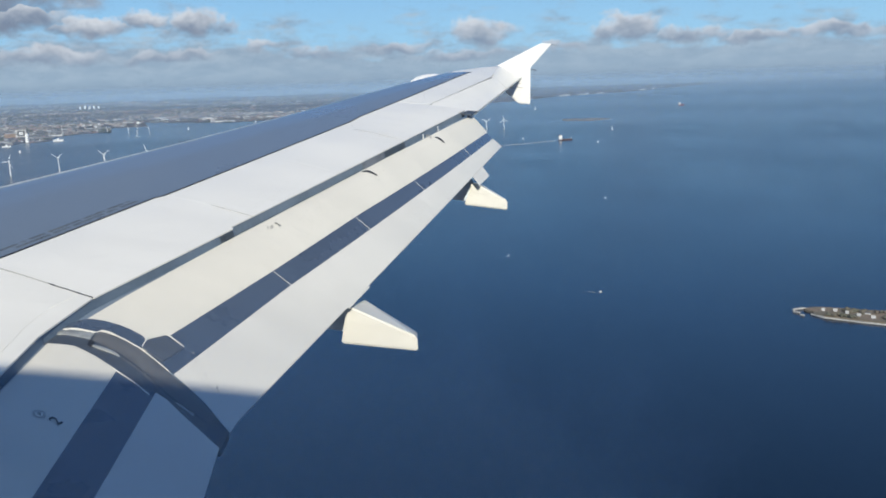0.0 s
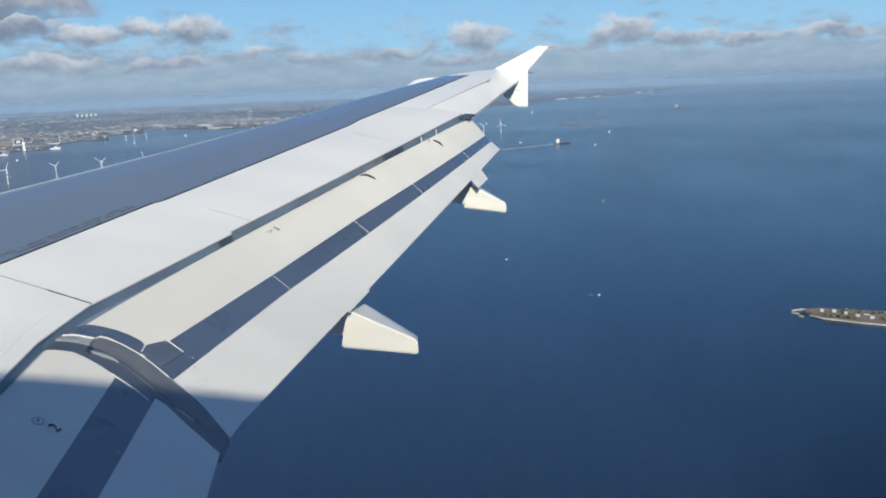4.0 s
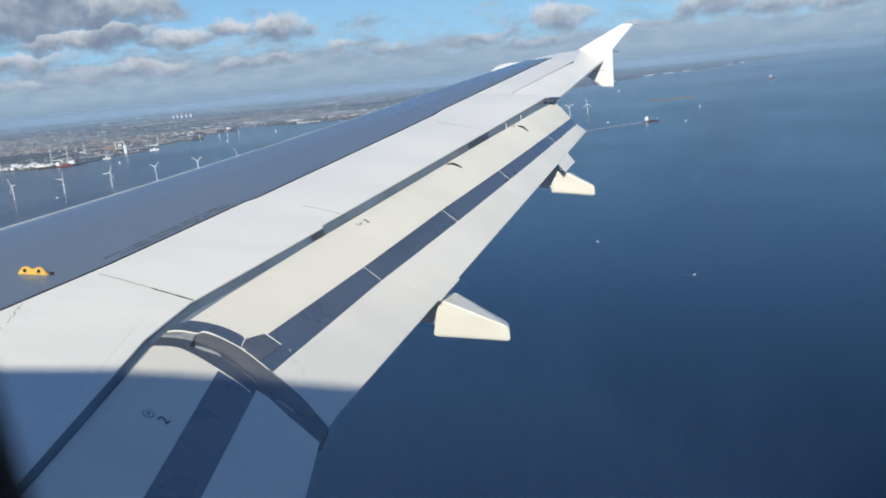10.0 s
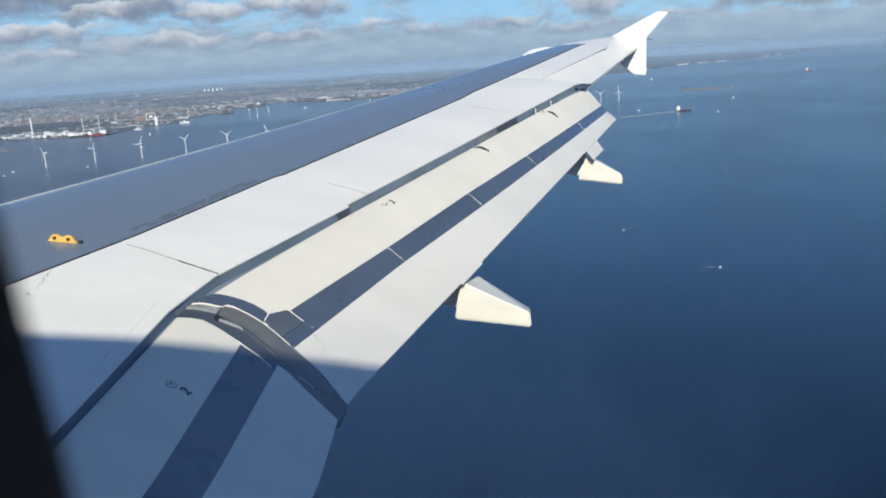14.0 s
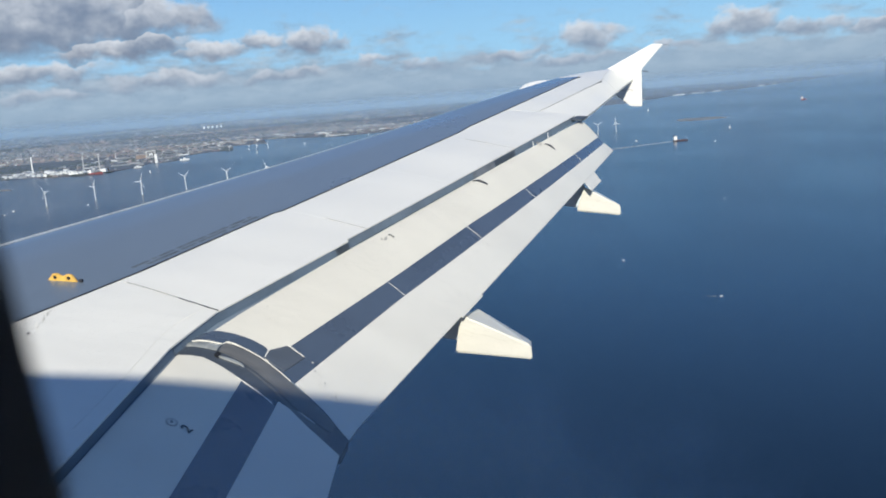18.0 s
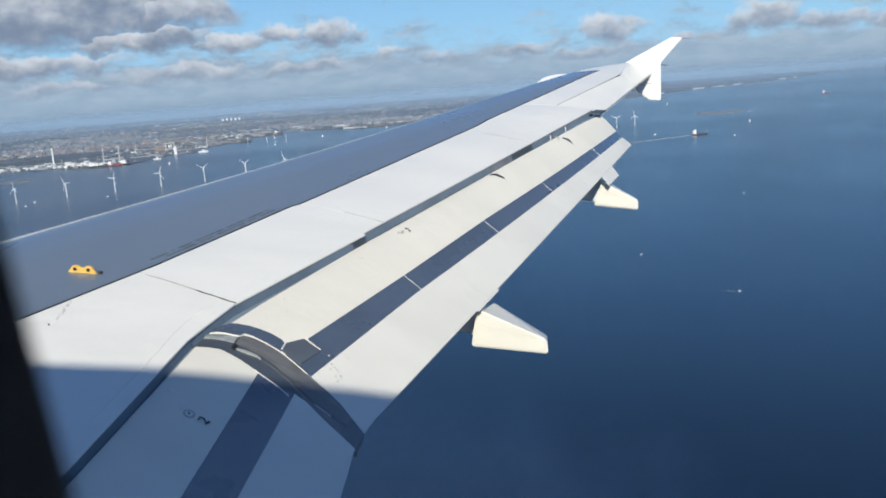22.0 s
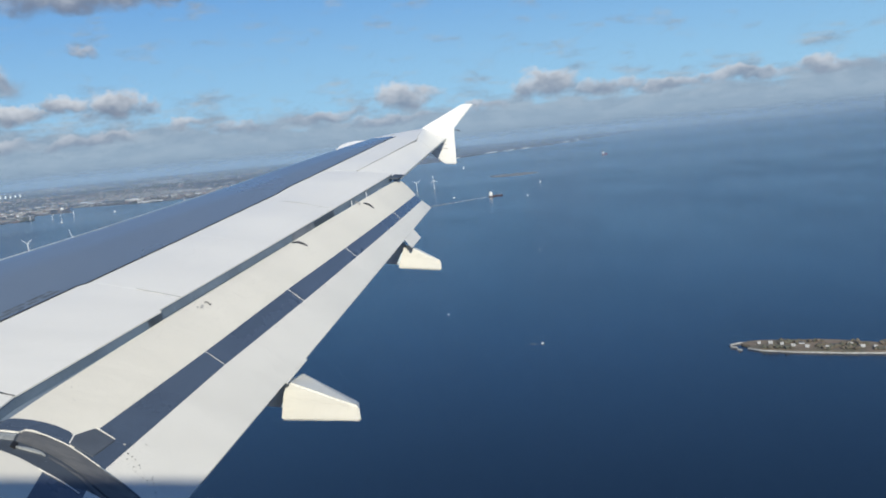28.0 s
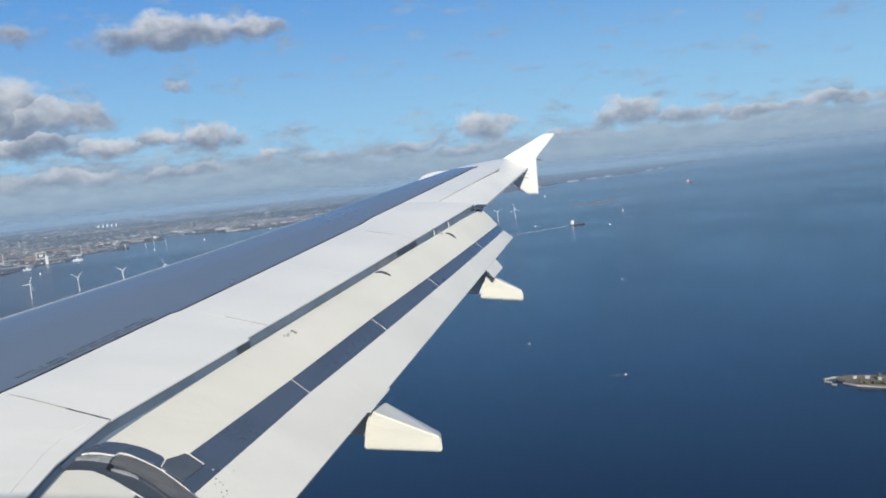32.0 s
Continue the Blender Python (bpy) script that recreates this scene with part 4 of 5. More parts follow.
def sheet(name, outline, z, mat, label, category, depth=0.6, kind="structure"):
    bm = bmesh.new()
    top = [bm.verts.new((x, y, z)) for x, y in outline]
    low = [bm.verts.new((x, y, z - depth)) for x, y in outline]
    bm.faces.new(top)
    for i in range(len(top)):
        j = (i + 1) % len(top)
        bm.faces.new((top[i], low[i], low[j], top[j]))
    bmesh.ops.recalc_face_normals(bm, faces=bm.faces)
    bmesh.ops.triangulate(bm, faces=[f for f in bm.faces if len(f.verts) > 4])
    me = bpy.data.meshes.new(name)
    bm.to_mesh(me)
    bm.free()
    me.materials.append(mat)
    ob = new(name, me)
    return tagged(ob, label, category, kind=kind)


LAND = COAST + ARC
sheet("ground", LAND, 0.45, GROUND, "low coastal land with towns and fields", "land")


def inside(x, y, poly):
    c = False
    for i in range(len(poly)):
        (x0, y0), (x1, y1) = poly[i - 1], poly[i]
        if (y0 > y) != (y1 > y) and x < (x1 - x0) * (y - y0) / (y1 - y0) + x0:
            c = not c
    return c


def boxes_mesh(name, items):
    """Many gabled or flat blocks in one mesh: x, y, z, width, depth, height, turn, ridge."""
    verts, faces = [], []
    for x, y, z, w, d, h, a, ridge in items:
        c, s = math.cos(a), math.sin(a)
        n = len(verts)
        for zz in (z, z + h):
            for px, py in ((-w, -d), (w, -d), (w, d), (-w, d)):
                verts.append((x + (px * c - py * s) / 2, y + (px * s + py * c) / 2, zz))
        faces += [(n, n + 1, n + 5, n + 4), (n + 1, n + 2, n + 6, n + 5), (n + 2, n + 3, n + 7, n + 6), (n + 3, n, n + 4, n + 7)]
        if ridge:
            for px in (-w, w):
                verts.append((x + px * c / 2, y + px * s / 2, z + h + ridge))
            faces += [(n + 4, n + 5, n + 9, n + 8), (n + 6, n + 7, n + 8, n + 9), (n + 5, n + 6, n + 9), (n + 7, n + 4, n + 8)]
        else:
            faces.append((n + 4, n + 5, n + 6, n + 7))
    return mesh_of(name, verts, faces)


rng = random.Random(21)
TOWN = islands("town_walls_and_roofs", [(0.245, 0.18, 0.175), (0.14, 0.145, 0.165), (0.20, 0.20, 0.205), (0.215, 0.16, 0.16), (0.115, 0.12, 0.13), (0.40, 0.40, 0.395),
                                        (0.12, 0.13, 0.135), (0.24, 0.20, 0.18), (0.135, 0.14, 0.15), (0.22, 0.17, 0.16), (0.12, 0.13, 0.14), (0.17, 0.165, 0.165), (0.27, 0.26, 0.255), (0.11, 0.12, 0.125)], 0.6)
blocks = []
while len(blocks) < 9300:
    r = 950 + 3300 * rng.random() ** 1.35
    a = radians(rng.uniform(-62, -9))
    x, y = r * math.sin(a), r * math.cos(a)
    dense = noise.noise(Vector((x * 0.004, y * 0.004, 3.3)))
    if dense < rng.uniform(-0.35, 0.35) or not inside(x, y, LAND):
        continue
    big = rng.random() < 0.12
    w, d = (rng.uniform(6, 16), rng.uniform(4, 9)) if big else (rng.uniform(2.0, 6.5), rng.uniform(1.6, 3.4))
    far = 1 + max(0.0, r - 2400) / 1500
    w, d = w * far, d * far
    h = (rng.uniform(0.6, 1.3) if not big else rng.uniform(0.8, 2.0)) * far
    blocks.append((x, y, 0.4, w, d, h, rng.choice((0.4, 1.97, 0.9, 2.5)) + rng.uniform(-0.15, 0.15), 0 if big or rng.random() < 0.4 else rng.uniform(0.5, 1.1)))
# brick quarters behind the harbour, and pale halls along the shore
while len(blocks) < 11600:
    r = rng.uniform(1550, 2700)
    a = radians(rng.uniform(-37, -9))
    x, y = r * math.sin(a), r * math.cos(a)
    if noise.noise(Vector((x * 0.0022, y * 0.0045, 7.7))) > 0.0 and inside(x, y, LAND):
        blocks.append((x, y, 0.4, rng.uniform(3, 9), rng.uniform(2.0, 3.6), rng.uniform(0.8, 1.6), rng.choice((0.2, 0.55, 1.9)) + rng.uniform(-0.1, 0.1), rng.uniform(0.6, 1.2)))
halls = []
while len(halls) < 120:
    k = rng.randrange(3, len(COAST) - 6)
    s = rng.random()
    x = COAST[k][0] + (COAST[k + 1][0] - COAST[k][0]) * s + rng.uniform(-170, 0)
    y = COAST[k][1] + (COAST[k + 1][1] - COAST[k][1]) * s + rng.uniform(0, 130)
    if inside(x, y, LAND):
        halls.append((x, y, 0.4, rng.uniform(7, 24), rng.uniform(4, 8), rng.uniform(0.9, 2.2), rng.uniform(-0.3, 0.5), 0))
HALLS = islands("pale_flat_roofs", [(0.38, 0.38, 0.38), (0.28, 0.29, 0.30), (0.20, 0.21, 0.22), (0.52, 0.52, 0.51), (0.24, 0.23, 0.225)], 0.6)
hall_mesh = new("waterfront_halls", boxes_mesh("waterfront_halls", halls))
hall_mesh.data.materials.append(HALLS)
tagged(hall_mesh, "scatter of pale flat-roofed waterfront halls", "halls", kind="stuff")
town = new("town_buildings", boxes_mesh("town_buildings", blocks))
town.data.materials.append(TOWN)
tagged(town, "spread of small brick, grey and white town houses", "houses", kind="stuff")

# woods and park trees: low uneven clumps
WOODS = islands("leafy_trees", [(0.062, 0.078, 0.06), (0.07, 0.085, 0.062), (0.058, 0.075, 0.062), (0.075, 0.085, 0.065)], 0.8)
base = bmesh.new()
bmesh.ops.create_icosphere(base, subdivisions=1, radius=1.0)
ico_v = [v.co.copy() for v in base.verts]
ico_f = [[v.index for v in f.verts] for f in base.faces]
base.free()


def clumps(name, spots):
    verts, faces = [], []
    for x, y, z, r, h in spots:
        n = len(verts)
        for v in ico_v:
            k = rng.uniform(0.7, 1.25)
            verts.append((x + v.x * r * k, y + v.y * r * k, z + (v.z * 0.5 + 0.45) * h * k))
        faces += [[n + i for i in f] for f in ico_f]
    return mesh_of(name, verts, faces)


spots = []
while len(spots) < 3600:
    r = 960 + 3200 * rng.random() ** 1.2
    a = radians(rng.uniform(-62, -6))
    x, y = r * math.sin(a), r * math.cos(a)
    if noise.noise(Vector((x * 0.005, y * 0.005, 9.1))) < rng.uniform(-0.1, 0.3) or not inside(x, y, LAND):
        continue
    spots.append((x, y, 0.4, rng.uniform(1.5, 5.0) * (1 + r / 4000), rng.uniform(0.9, 1.9)))
trees = new("woodland", clumps("woodland", spots))
trees.data.materials.append(WOODS)
tagged(trees, "dark green woods and park trees", "trees", kind="stuff")

# ------------------------------------------------------------------ wind turbines
TURBINE = material("turbine_white", (0.80, 0.81, 0.82), 0.4, vary=0.03, scale=0.3, fine=2)
FOOT = material("concrete_footing", (0.30, 0.30, 0.29), 0.8, vary=0.1, scale=0.5, fine=3)


def made(build):
    bm = bmesh.new()
    build(bm)
    me = bpy.data.meshes.new("shape")
    bm.to_mesh(me)
    bm.free()
    return me


def blade_shape(bm):
    rings = []
    for s, w, t in ((0.0, 0.16, 0.15), (0.12, 0.34, 0.11), (0.25, 0.36, 0.08), (0.6, 0.24, 0.05), (0.9, 0.14, 0.03), (1.0, 0.05, 0.015)):
        z = 0.15 + 7.45 * s
        rings.append([bm.verts.new(p) for p in ((-w * 0.7, 0, z), (0, -t, z), (w, 0, z), (0, t, z))])
    for a, b in zip(rings, rings[1:]):
        for i in range(4):
            bm.faces.new((a[i], a[(i + 1) % 4], b[(i + 1) % 4], b[i]))
    bm.faces.new(rings[0][::-1])
    bm.faces.new(rings[-1])


def nacelle_shape(bm):
    box(bm, -0.32, 0.32, -0.55, 1.5, 12.6, 13.3)
    bmesh.ops.bevel(bm, geom=bm.edges[:], offset=0.1, segments=2, affect="EDGES")


TOWER_ME = made(lambda bm: tube(bm, (0, 0, 0.55), (0, 0, 12.7), 0.42, 0.26, 14))
FOOT_ME = made(lambda bm: tube(bm, (0, 0, -0.3), (0, 0, 0.7), 1.0, 0.62, 14))
NAC_ME, BLADE_ME = made(nacelle_shape), made(blade_shape)
HUB_ME = made(lambda bm: (tube(bm, (0, -0.55, 12.95), (0, -1.0, 12.95), 0.28, 0.26, 12), tube(bm, (0, -1.0, 12.95), (0, -1.22, 12.95), 0.26, 0.06, 12)))
for me in (TOWER_ME, NAC_ME, BLADE_ME, HUB_ME):
    me.materials.append(TURBINE)
FOOT_ME.materials.append(FOOT)


def wind_turbine(x, y, turn, phase, size=1.0):
    t = thing("wind_turbine", "white three-bladed wind turbine standing in the sea", "wind turbine", group="row of offshore wind turbines")
    t.matrix_world = pose(x, y, 0, 0, 0, turn) @ Matrix.Scale(size, 4)
    for name, me in (("footing", FOOT_ME), ("tower", TOWER_ME), ("nacelle", NAC_ME)):
        new(name, me).parent = t
    hub = new("hub", HUB_ME)
    hub.parent = t
    for k in range(3):
        b = new("blade", BLADE_ME)
        b.parent = hub
        b.matrix_local = Matrix.Translation((0, -0.8, 12.95)) @ Matrix.Rotation(radians(phase + 120 * k), 4, "Y")
    return t


rng = random.Random(8)
for i in range(20):
    s = i / 19
    bow = 4 * s * (1 - s)
    wind_turbine(-421 + 481 * s + 19 * bow, 598 + 497 * s - 18 * bow, -18 + rng.uniform(-6, 6), rng.uniform(0, 120), 0.92)
for x, y in ((-516, 1260), (-478, 1244), (-465, 1243), (-455, 1262)):
    wind_turbine(x, y, -25, rng.uniform(0, 120), 0.62)

# ------------------------------------------------------------------ harbour
CONCRETE = material("pale_concrete", (0.50, 0.49, 0.47), 0.8, vary=0.08, scale=0.3, fine=2)
SHED = material("white_sheet_metal", (0.80, 0.80, 0.79), 0.5, vary=0.06, scale=0.2, fine=2)
PALE = material("weathered_sheet_metal", (0.50, 0.51, 0.52), 0.6, vary=0.1, scale=0.2, fine=2)
REDHULL = material("red_hull_paint", (0.30, 0.05, 0.04), 0.5, vary=0.15, scale=0.4, fine=3)
DARKHULL = material("dark_hull_paint", (0.09, 0.05, 0.055), 0.5, vary=0.15, scale=0.4, fine=3)
ROOFING = material("dark_roofing_sheet", (0.10, 0.10, 0.105), 0.7, vary=0.15, scale=0.3, fine=2)
BRICK = material("brown_brick", (0.24, 0.17, 0.13), 0.85, vary=0.12, scale=0.3, fine=2)


def chimney(x, y, high, r):
    c = thing("chimney", "tall pale concrete power station chimney", "chimney", group="harbour chimneys", m=pose(x, y, 0.45))
    part("shaft", made(lambda bm: tube(bm, (0, 0, 0), (0, 0, high), r, r * 0.62, 16)), SHED if r > 1.1 else CONCRETE, c)
    part("rim", made(lambda bm: tube(bm, (0, 0, high - 0.4), (0, 0, high + 0.1), r * 0.7, r * 0.7, 16)), SEALANT, c)
    part("plinth", made(lambda bm: box(bm, -r * 2.2, r * 2.2, -r * 1.6, r * 1.6, -0.1, 2.2)), CONCRETE, c)


for x, y, h, r in ((-693, 1034, 23, 1.15), (-604, 1010, 20, 0.9), (-589, 1022, 21, 0.9), (-658, 1179, 16, 0.75), (-975, 1781, 14, 1.0), (-585, 1262, 15, 0.6)):
    chimney(x, y, h, r)


def tank(x, y, r, h):
    t = thing("storage_tank", "white round harbour storage tank", "tank", group="harbour tanks", m=pose(x, y, 0.45))
    part("shell", made(lambda bm: tube(bm, (0, 0, -0.1), (0, 0, h), r, r, 20)), SHED, t)
    part("roof", made(lambda bm: tube(bm, (0, 0, h), (0, 0, h + r * 0.22), r * 1.0, r * 0.08, 20)), CONCRETE, t)


rng = random.Random(31)
quay = lambda x: float(np.interp(x, (-760, -700, -672, -590, -555), (893, 925, 955, 948, 950)))
for i in range(28):
    x = -738 + 172 * i / 27 + rng.uniform(-3, 3)
    tank(x, quay(x) + 8 + rng.uniform(0, 20), rng.uniform(1.9, 3.0), rng.uniform(2.2, 3.6))


def shed(x, y, w, d, h, turn, mat, label):
    s = thing("harbour_shed", label, "warehouse", group="harbour sheds", m=pose(x, y, 0.45, 0, 0, turn))
    part("walls", made(lambda bm: box(bm, -w / 2, w / 2, -d / 2, d / 2, -0.1, h)), mat, s)
    me = mesh_of("roof", [(-w / 2 - 0.1, -d / 2 - 0.1, h), (w / 2 + 0.1, -d / 2 - 0.1, h), (w / 2 + 0.1, d / 2 + 0.1, h), (-w / 2 - 0.1, d / 2 + 0.1, h), (-w / 2 - 0.1, 0, h + d * 0.14), (w / 2 + 0.1, 0, h + d * 0.14)],
                 [(0, 1, 5, 4), (2, 3, 4, 5), (1, 2, 5), (3, 0, 4), (3, 2, 1, 0)])
    part("roof", me, mat if mat in (BRICK, PALE) else SHED, s)
    for k in range(3):
        part("gate", made(lambda bm, k=k: box(bm, -w / 2 + w * (0.2 + 0.3 * k) - 0.5, -w / 2 + w * (0.2 + 0.3 * k) + 0.5, -d / 2 - 0.05, -d / 2 + 0.05, 0, min(1.2, h * 0.7))), SEALANT, s)


for i in range(30):
    x = -745 + 185 * i / 29 + rng.uniform(-4, 4)
    shed(x, quay(x) + 20 + rng.uniform(0, 44), rng.uniform(4, 9), rng.uniform(3, 5), rng.uniform(1.6, 4.0), rng.uniform(-12, 12), rng.choice((SHED, SHED, SHED, CONCRETE, BRICK)), "pale harbour shed with a low roof")
for x, y, w in ((-478, 1945, 52), (-432, 1548, 42), (-418, 1918, 16), (-590, 1715, 30), (-520, 1725, 26), (-380, 1700, 22), (-640, 1790, 30), (-300, 2010, 30), (-180, 2110, 34)):
    shed(x, y, w, 6, 1.2 if x > -200 else 1.6, 8, PALE, "long pale waterside warehouse")
for x, y, w, turn in ((150, 2385, 34, 68), (268, 2652, 46, 49), (330, 2722, 50, 49), (392, 2798, 34, 49), (575, 3110, 46, 63), (640, 3240, 22, 63)):
    shed(x, y, w, 7, 1.3, turn, SHED, "long white waterside hall on the far shore")

# framed power station block, white silo tower, five far white towers
frame_block = thing("power_station_block", "large pale framed block with a dark face", "building", m=pose(-634, 1237, 0.45, 0, 0, 25))
part("frame", made(lambda bm: (box(bm, -7, 7, -2, 2, 0, 1.4), box(bm, -7, 7, -2, 2, 9.2, 10.6), box(bm, -7, -5.4, -2, 2, 1.4, 9.2), box(bm, 5.4, 7, -2, 2, 1.4, 9.2))), CONCRETE, frame_block)
part("face", made(lambda bm: box(bm, -5.4, 5.4, -1.2, 1.6, 1.4, 9.2)), ROOFING, frame_block, "dark recessed face")
part("sign", made(lambda bm: (box(bm, -2.4, -0.3, -1.5, -1.15, 3.4, 7.2), box(bm, 0.3, 2.4, -1.5, -1.15, 3.4, 7.2))), SHED, frame_block, "white shape on the dark face")
part("annexe", made(lambda bm: box(bm, -22, -7, -2, 3, -0.1, 5.2)), BRICK, frame_block)
silo = thing("silo_tower", "plain white waterside silo tower", "tower", m=pose(-552, 1100, 0.45, 0, 0, 15))
part("shaft", made(lambda bm: box(bm, -1.7, 1.7, -1.7, 1.7, -0.1, 11.0)), SHED, silo)
part("head", made(lambda bm: box(bm, -1.3, 1.3, -1.3, 1.3, 11.0, 12.0)), CONCRETE, silo)
for i in range(5):
    t = thing("tower_block", "far white slab tower block", "tower block", group="row of far tower blocks", m=pose(-1305 + 13 * i, 2852 + 6 * i, 0.45, 0, 0, 20) @ Matrix.Scale(0.62, 4))
    part("walls", made(lambda bm: box(bm, -4.2, 4.2, -2, 2, -0.1, 13)), SHED, t)
    part("roof_house", made(lambda bm: box(bm, -1.5, 1.5, -1, 1, 13, 14)), CONCRETE, t)
dome = thing("domed_hall", "small white domed hall by the water", "building", m=pose(-591, 1560, 0.45))
part("drum", made(lambda bm: tube(bm, (0, 0, -0.1), (0, 0, 2.5), 3.4, 3.4, 20)), CONCRETE, dome)
part("dome", made(lambda bm: (tube(bm, (0, 0, 2.5), (0, 0, 4.0), 3.3, 2.5, 20), tube(bm, (0, 0, 4.0), (0, 0, 5.0), 2.5, 0.3, 20))), SHED, dome)

# ------------------------------------------------------------------ ships and boats
def hull_shape(bm, length, beam, depth):
    out = [(-0.5, -0.42), (-0.5, 0.42), (-0.4, 0.5), (0.28, 0.5), (0.42, 0.3), (0.5, 0.0), (0.42, -0.3), (0.28, -0.5), (-0.4, -0.5)]
    top = [bm.verts.new((x * length, y * beam, depth * (1.0 + 0.35 * max(0, x - 0.2)))) for x, y in out]
    low = [bm.verts.new((x * length * 0.94, y * beam * 0.85, -0.15)) for x, y in out]
    bm.faces.new(top[::-1])
    for i in range(len(out)):
        j = (i + 1) % len(out)
        bm.faces.new((top[i], top[j], low[j], low[i]))
    bmesh.ops.recalc_face_normals(bm, faces=bm.faces)


def ship(name, label, x, y, turn, length, beam, depth, hull_mat, bridge_at=-0.36, bridge_high=3.2):
    s = thing(name, label, "ship", m=pose(x, y, 0, 0, 0, turn))
    part("hull", made(lambda bm: hull_shape(bm, length, beam, depth)), hull_mat, s)
    bx = bridge_at * length
    part("superstructure", made(lambda bm: box(bm, bx - length * 0.1, bx + length * 0.1, -beam * 0.42, beam * 0.42, depth, depth + bridge_high)), SHED, s, "white superstructure")
    part("wheelhouse", made(lambda bm: box(bm, bx - length * 0.05, bx + length * 0.09, -beam * 0.48, beam * 0.48, depth + bridge_high, depth + bridge_high * 1.25)), SHED, s)
    part("funnel", made(lambda bm: tube(bm, (bx - length * 0.07, 0, depth + bridge_high), (bx - length * 0.07, 0, depth + bridge_high * 1.6), beam * 0.13, beam * 0.12, 10)), hull_mat, s)
    part("mast", made(lambda bm: tube(bm, (length * 0.38, 0, depth), (length * 0.38, 0, depth + bridge_high * 0.9), 0.07, 0.04, 6)), SHED, s)
    for k in range(3):
        part("hatch", made(lambda bm, k=k: box(bm, length * (-0.2 + 0.17 * k), length * (-0.06 + 0.17 * k), -beam * 0.33, beam * 0.33, depth * 0.9, depth + 0.25)), DARKHULL, s)
    return s


ship("cargo_ship", "dark red coaster with a white stern bridge, under way", 118, 885, 12, 15, 3.2, 1.1, DARKHULL)
ship("cargo_ship", "red freighter far out at sea with white bridge", 405, 1690, 30, 13, 3, 1.3, REDHULL)
ship("cargo_ship", "red ship moored at the harbour quay", -556, 958, 15, 17, 3.2, 1.8, REDHULL)
ship("ferry", "white ferry lying at the quay", -520, 1118, 20, 13, 3, 2.2, SHED, 0.0, 1.2)
ship("ferry", "white ferry lying in the harbour mouth", -538, 1025, 15, 10, 2.6, 1.8, SHED, 0.0, 1.2)


def boat(x, y, turn, size=1.0, sail=False):
    b = thing("sailing_boat" if sail else "motor_boat", "small white sailing boat" if sail else "small white motor boat on open water", "boat", group="boats at sea", m=pose(x, y, 0, 0, 0, turn) @ Matrix.Scale(size, 4))
    part("hull", made(lambda bm: hull_shape(bm, 2.4, 0.8, 0.4)), SHED, b)
    part("cabin", made(lambda bm: box(bm, -0.6, 0.3, -0.28, 0.28, 0.4, 0.85)), SHED, b)
    if sail:
        part("mast", made(lambda bm: tube(bm, (0.3, 0, 0.4), (0.3, 0, 3.6), 0.04, 0.03, 6)), SHED, b)
        bm = bmesh.new()
        prism(bm, [(0.25, 0.8), (0.25, 3.5), (-1.0, 0.8)], -0.02, 0.02)
        part("sail", bm, SHED, b)


for x, y, turn, size, sail in ((185, 1035, 40, 1.0, True), (146, 850, 80, 1.2, False), (77, 920, 20, 1.0, False), (21, 670, 70, 0.9, False), (130, 1690, 10, 1.3, True), 
                               (48, 319, 30, 0.34, False), (74.8, 261.3, 15, 0.36, False), (103, 466, 30, 0.35, False), (-408, 602, 20, 0.8, False), (-353, 616, 60, 0.8, False), (-398, 578, 40, 0.7, False), (-420, 1330, 0, 1.1, True), (-300, 1400, 0, 1.1, True),
                               (-470, 930, 20, 0.9, True), (-440, 1180, 0, 1.0, True), (-360, 1500, 0, 1.0, True), (-250, 1350, 0, 1.0, False)):
    boat(x, y, turn, size, sail)


def foam_material():
    m = bpy.data.materials.new("thin_foam")
    m.use_nodes = True
    N = Nodes(m.node_tree)
    tc = N.add("ShaderNodeTexCoord").outputs["Generated"]
    sep = N.add("ShaderNodeSeparateXYZ")
    N.put(sep.inputs[0], tc)
    b = N.add("ShaderNodeBsdfPrincipled")
    b.inputs["Base Color"].default_value = (0.55, 0.6, 0.63, 1)
    b.inputs["Roughness"].default_value = 0.8
    across = N.math("ABSOLUTE", N.math("SUBTRACT", sep.outputs[1], 0.5))
    a = N.math("MULTIPLY", N.ramp(across, 0.5, 0.1), N.ramp(sep.outputs[0], 0.0, 1.0, 0.08, 0.40))
    a = N.math("MULTIPLY", a, N.ramp(N.noise(N.add("ShaderNodeTexCoord").outputs["Object"], 0.25, 4.0), 0.25, 0.6, 0.45, 1.0))
    N.put(b.inputs["Alpha"], a)
    N.put(N.add("ShaderNodeOutputMaterial").inputs[0], b.outputs[0])
    return m


FOAM = foam_material()


def wake(x, y, turn, length, w0, w1):
    grid = [[(-length + length * k / 30, s * ((w1 + (w0 - w1) * k / 30) / 2) + 3.0 * math.sin(k * 0.11) * (1 - k / 30), 0.12) for s in (-1, 0, 1)] for k in range(31)]
    ob = new("water_wake", plate("water_wake", grid, 0.05))
    ob.data.materials.append(FOAM)
    ob.matrix_world = pose(x, y, 0, 0, 0, turn)
    ob.visible_shadow = False
    return tagged(ob, "pale foam trail behind a ship", "wake", kind="structure")


wake(111, 884, 40, 260, 5.5, 20)
wake(74.1, 261.1, 15, 5, 0.25, 0.5)

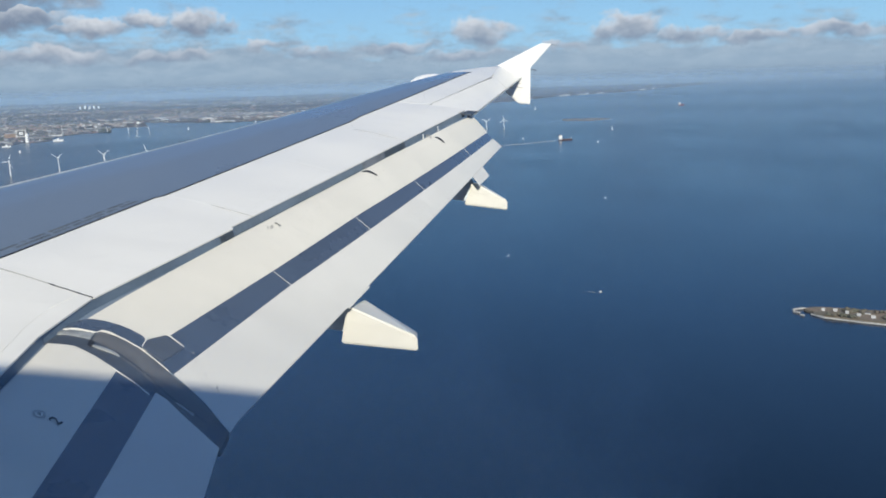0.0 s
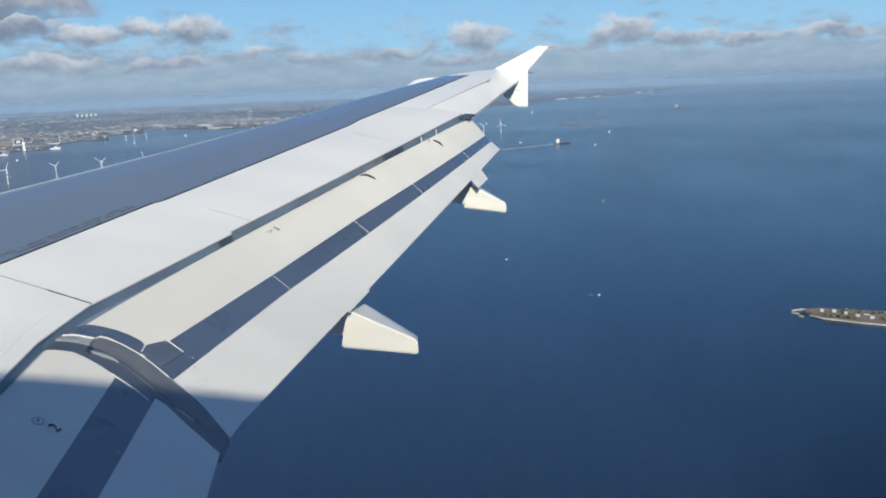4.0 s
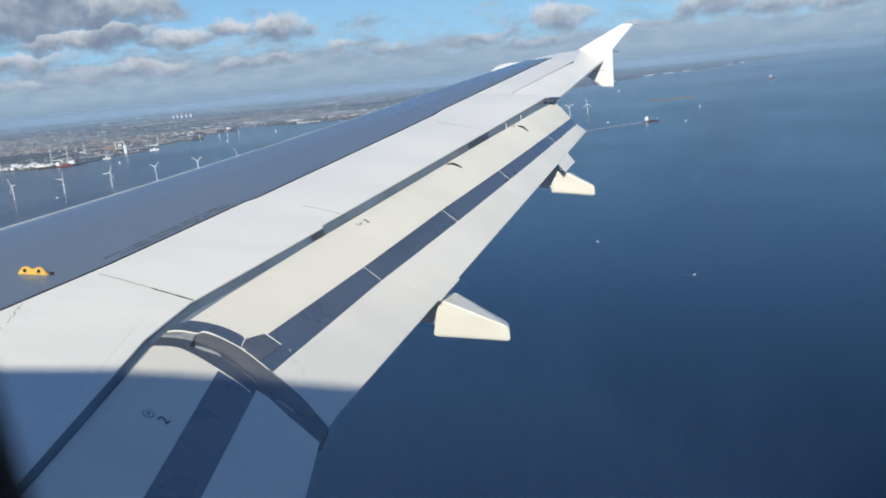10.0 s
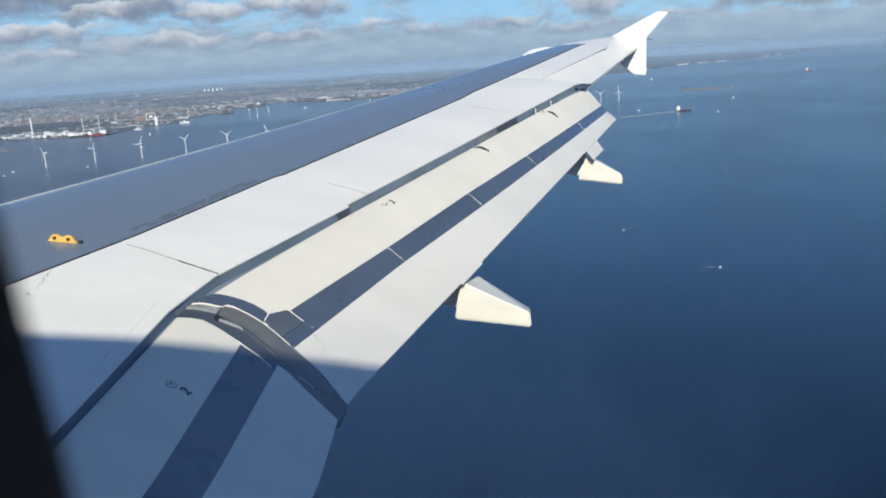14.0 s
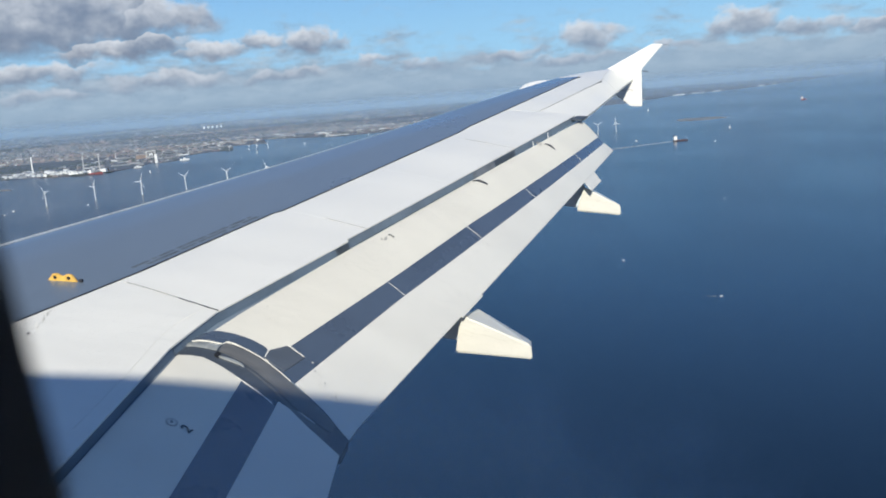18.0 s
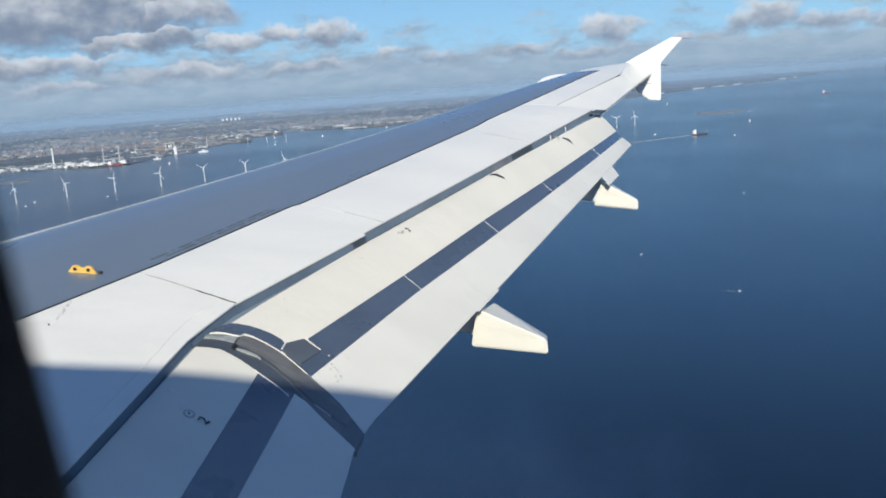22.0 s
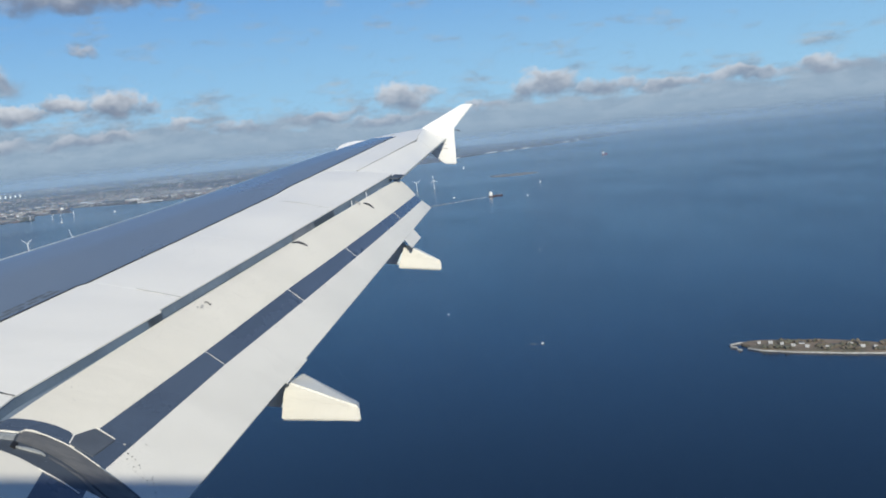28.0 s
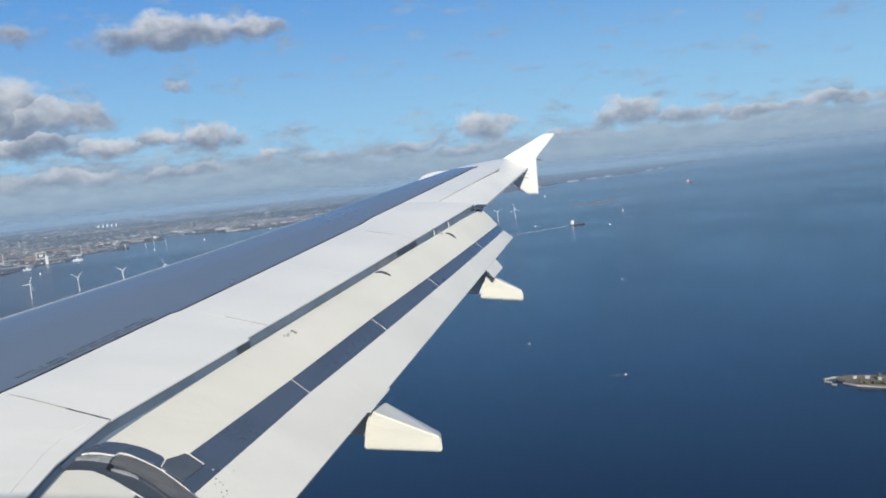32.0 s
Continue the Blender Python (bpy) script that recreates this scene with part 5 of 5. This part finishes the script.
# ------------------------------------------------------------------ sandbank and fort island
def blob(cx, cy, length, wide, turn, seed, n=48):
    r = random.Random(seed)
    c, s = math.cos(radians(turn)), math.sin(radians(turn))
    ph = [r.uniform(0, 6.28) for _ in range(4)]
    pts = []
    for i in range(n):
        a = 2 * math.pi * i / n
        k = 1 + 0.10 * math.sin(2 * a + ph[0]) + 0.07 * math.sin(3 * a + ph[1]) + 0.05 * math.sin(5 * a + ph[2]) + 0.03 * math.sin(9 * a + ph[3])
        px, py = length / 2 * k * math.cos(a), wide / 2 * k * math.sin(a)
        pts.append((cx + px * c - py * s, cy + px * s + py * c))
    return pts


sheet("sandbank", blob(178, 1268, 62, 70, 0, 4), 0.25, SAND, "bare brown sandbank just above the sea", "sandbank")
sheet("harbour_spit", blob(-580, 800, 46, 22, 20, 12), 0.35, SAND, "low bare spit of sand before the harbour", "sandbank")
HEATH = material("dry_heath_grass", (0.23, 0.175, 0.13), 0.95, vary=0.2, scale=0.12, fine=1.1, second=(0.12, 0.115, 0.085))
ROCK = material("pale_breakwater_stone", (0.42, 0.41, 0.39), 0.9, vary=0.15, scale=0.8, fine=5)
C0, TURN = Vector((147.2, 225.6)), -26.0
isle = blob(C0.x, C0.y, 46, 12, TURN, 9)
sheet("island_ground", isle, 0.5, HEATH, "low heath-covered fort island with a stone edge", "island")
c, s = math.cos(radians(TURN)), math.sin(radians(TURN))
to_isle = lambda px, py: (C0.x + px * c - py * s, C0.y + px * s + py * c)
rng = random.Random(77)
spots = []
for _ in range(420):
    px, py = rng.uniform(-17, 20), rng.uniform(-4.2, 4.2)
    if noise.noise(Vector((px * 0.2, py * 0.3, 1.7))) > -0.05:
        x, y = to_isle(px, py)
        spots.append((x, y, 0.45, rng.uniform(0.35, 0.8), rng.uniform(0.5, 1.1)))
SCRUB = islands("winter_scrub", [(0.13, 0.115, 0.085), (0.10, 0.10, 0.075), (0.15, 0.125, 0.095)], 0.9)
shrubs = new("island_shrubs", clumps("island_shrubs", spots))
shrubs.data.materials.append(SCRUB)
tagged(shrubs, "dark shrubs and trees on the fort island", "shrubs", kind="stuff")
for px, py, w in ((-18, 1.0, 0.8), (-15, 1.5, 1.0), (-12, 0.4, 0.8), (-9, -1.2, 0.9), (-5.5, -2.0, 1.0), (-7, 1.6, 1.4), (-2, 0.6, 1.5), (1.5, -0.3, 1.7), (5, 0.7, 1.2), (8, -1.0, 1.1), (-0.5, -2.4, 0.9), (11, -1.6, 0.8)):
    x, y = to_isle(px, py)
    h = thing("fort_house", "small pale island house with gabled roof", "house", group="houses on the island", m=pose(x, y, 0.5, 0, 0, TURN + rng.uniform(-8, 8)))
    part("walls", made(lambda bm: box(bm, -w / 2, w / 2, -0.45, 0.45, -0.05, 0.35)), PALE, h)
    part("roof", mesh_of("roof", [(-w / 2 - 0.05, -0.5, 0.35), (w / 2 + 0.05, -0.5, 0.35), (w / 2 + 0.05, 0.5, 0.35), (-w / 2 - 0.05, 0.5, 0.35), (-w / 2 - 0.05, 0, 0.7), (w / 2 + 0.05, 0, 0.7)],
                         [(0, 1, 5, 4), (2, 3, 4, 5), (1, 2, 5), (3, 0, 4), (3, 2, 1, 0)]), ROOFING if w > 1.3 else CONCRETE, h)


def breakwater(points):
    bm = bmesh.new()
    for (x0, y0), (x1, y1) in zip(points, points[1:]):
        p, q = to_isle(x0, y0), to_isle(x1, y1)
        tube(bm, (*p, 0.15), (*q, 0.15), 0.32, 0.32, 6)
    me = bpy.data.meshes.new("breakwater")
    bm.to_mesh(me)
    bm.free()
    me.materials.append(ROCK)
    tagged(new("breakwater", me), "pale stone breakwater round the island harbour", "breakwater", kind="structure")


breakwater([(-20, 3.5), (-23.5, 2.4), (-25.6, 0.2), (-25.0, -2.0), (-23.4, -2.6)])
breakwater([(-20.5, -3.0), (-17, -5.2), (-8, -6.4), (4, -6.6), (14, -6.0), (20, -4.4)])
breakwater([(-23.0, -4.6), (-22.0, -5.0)])
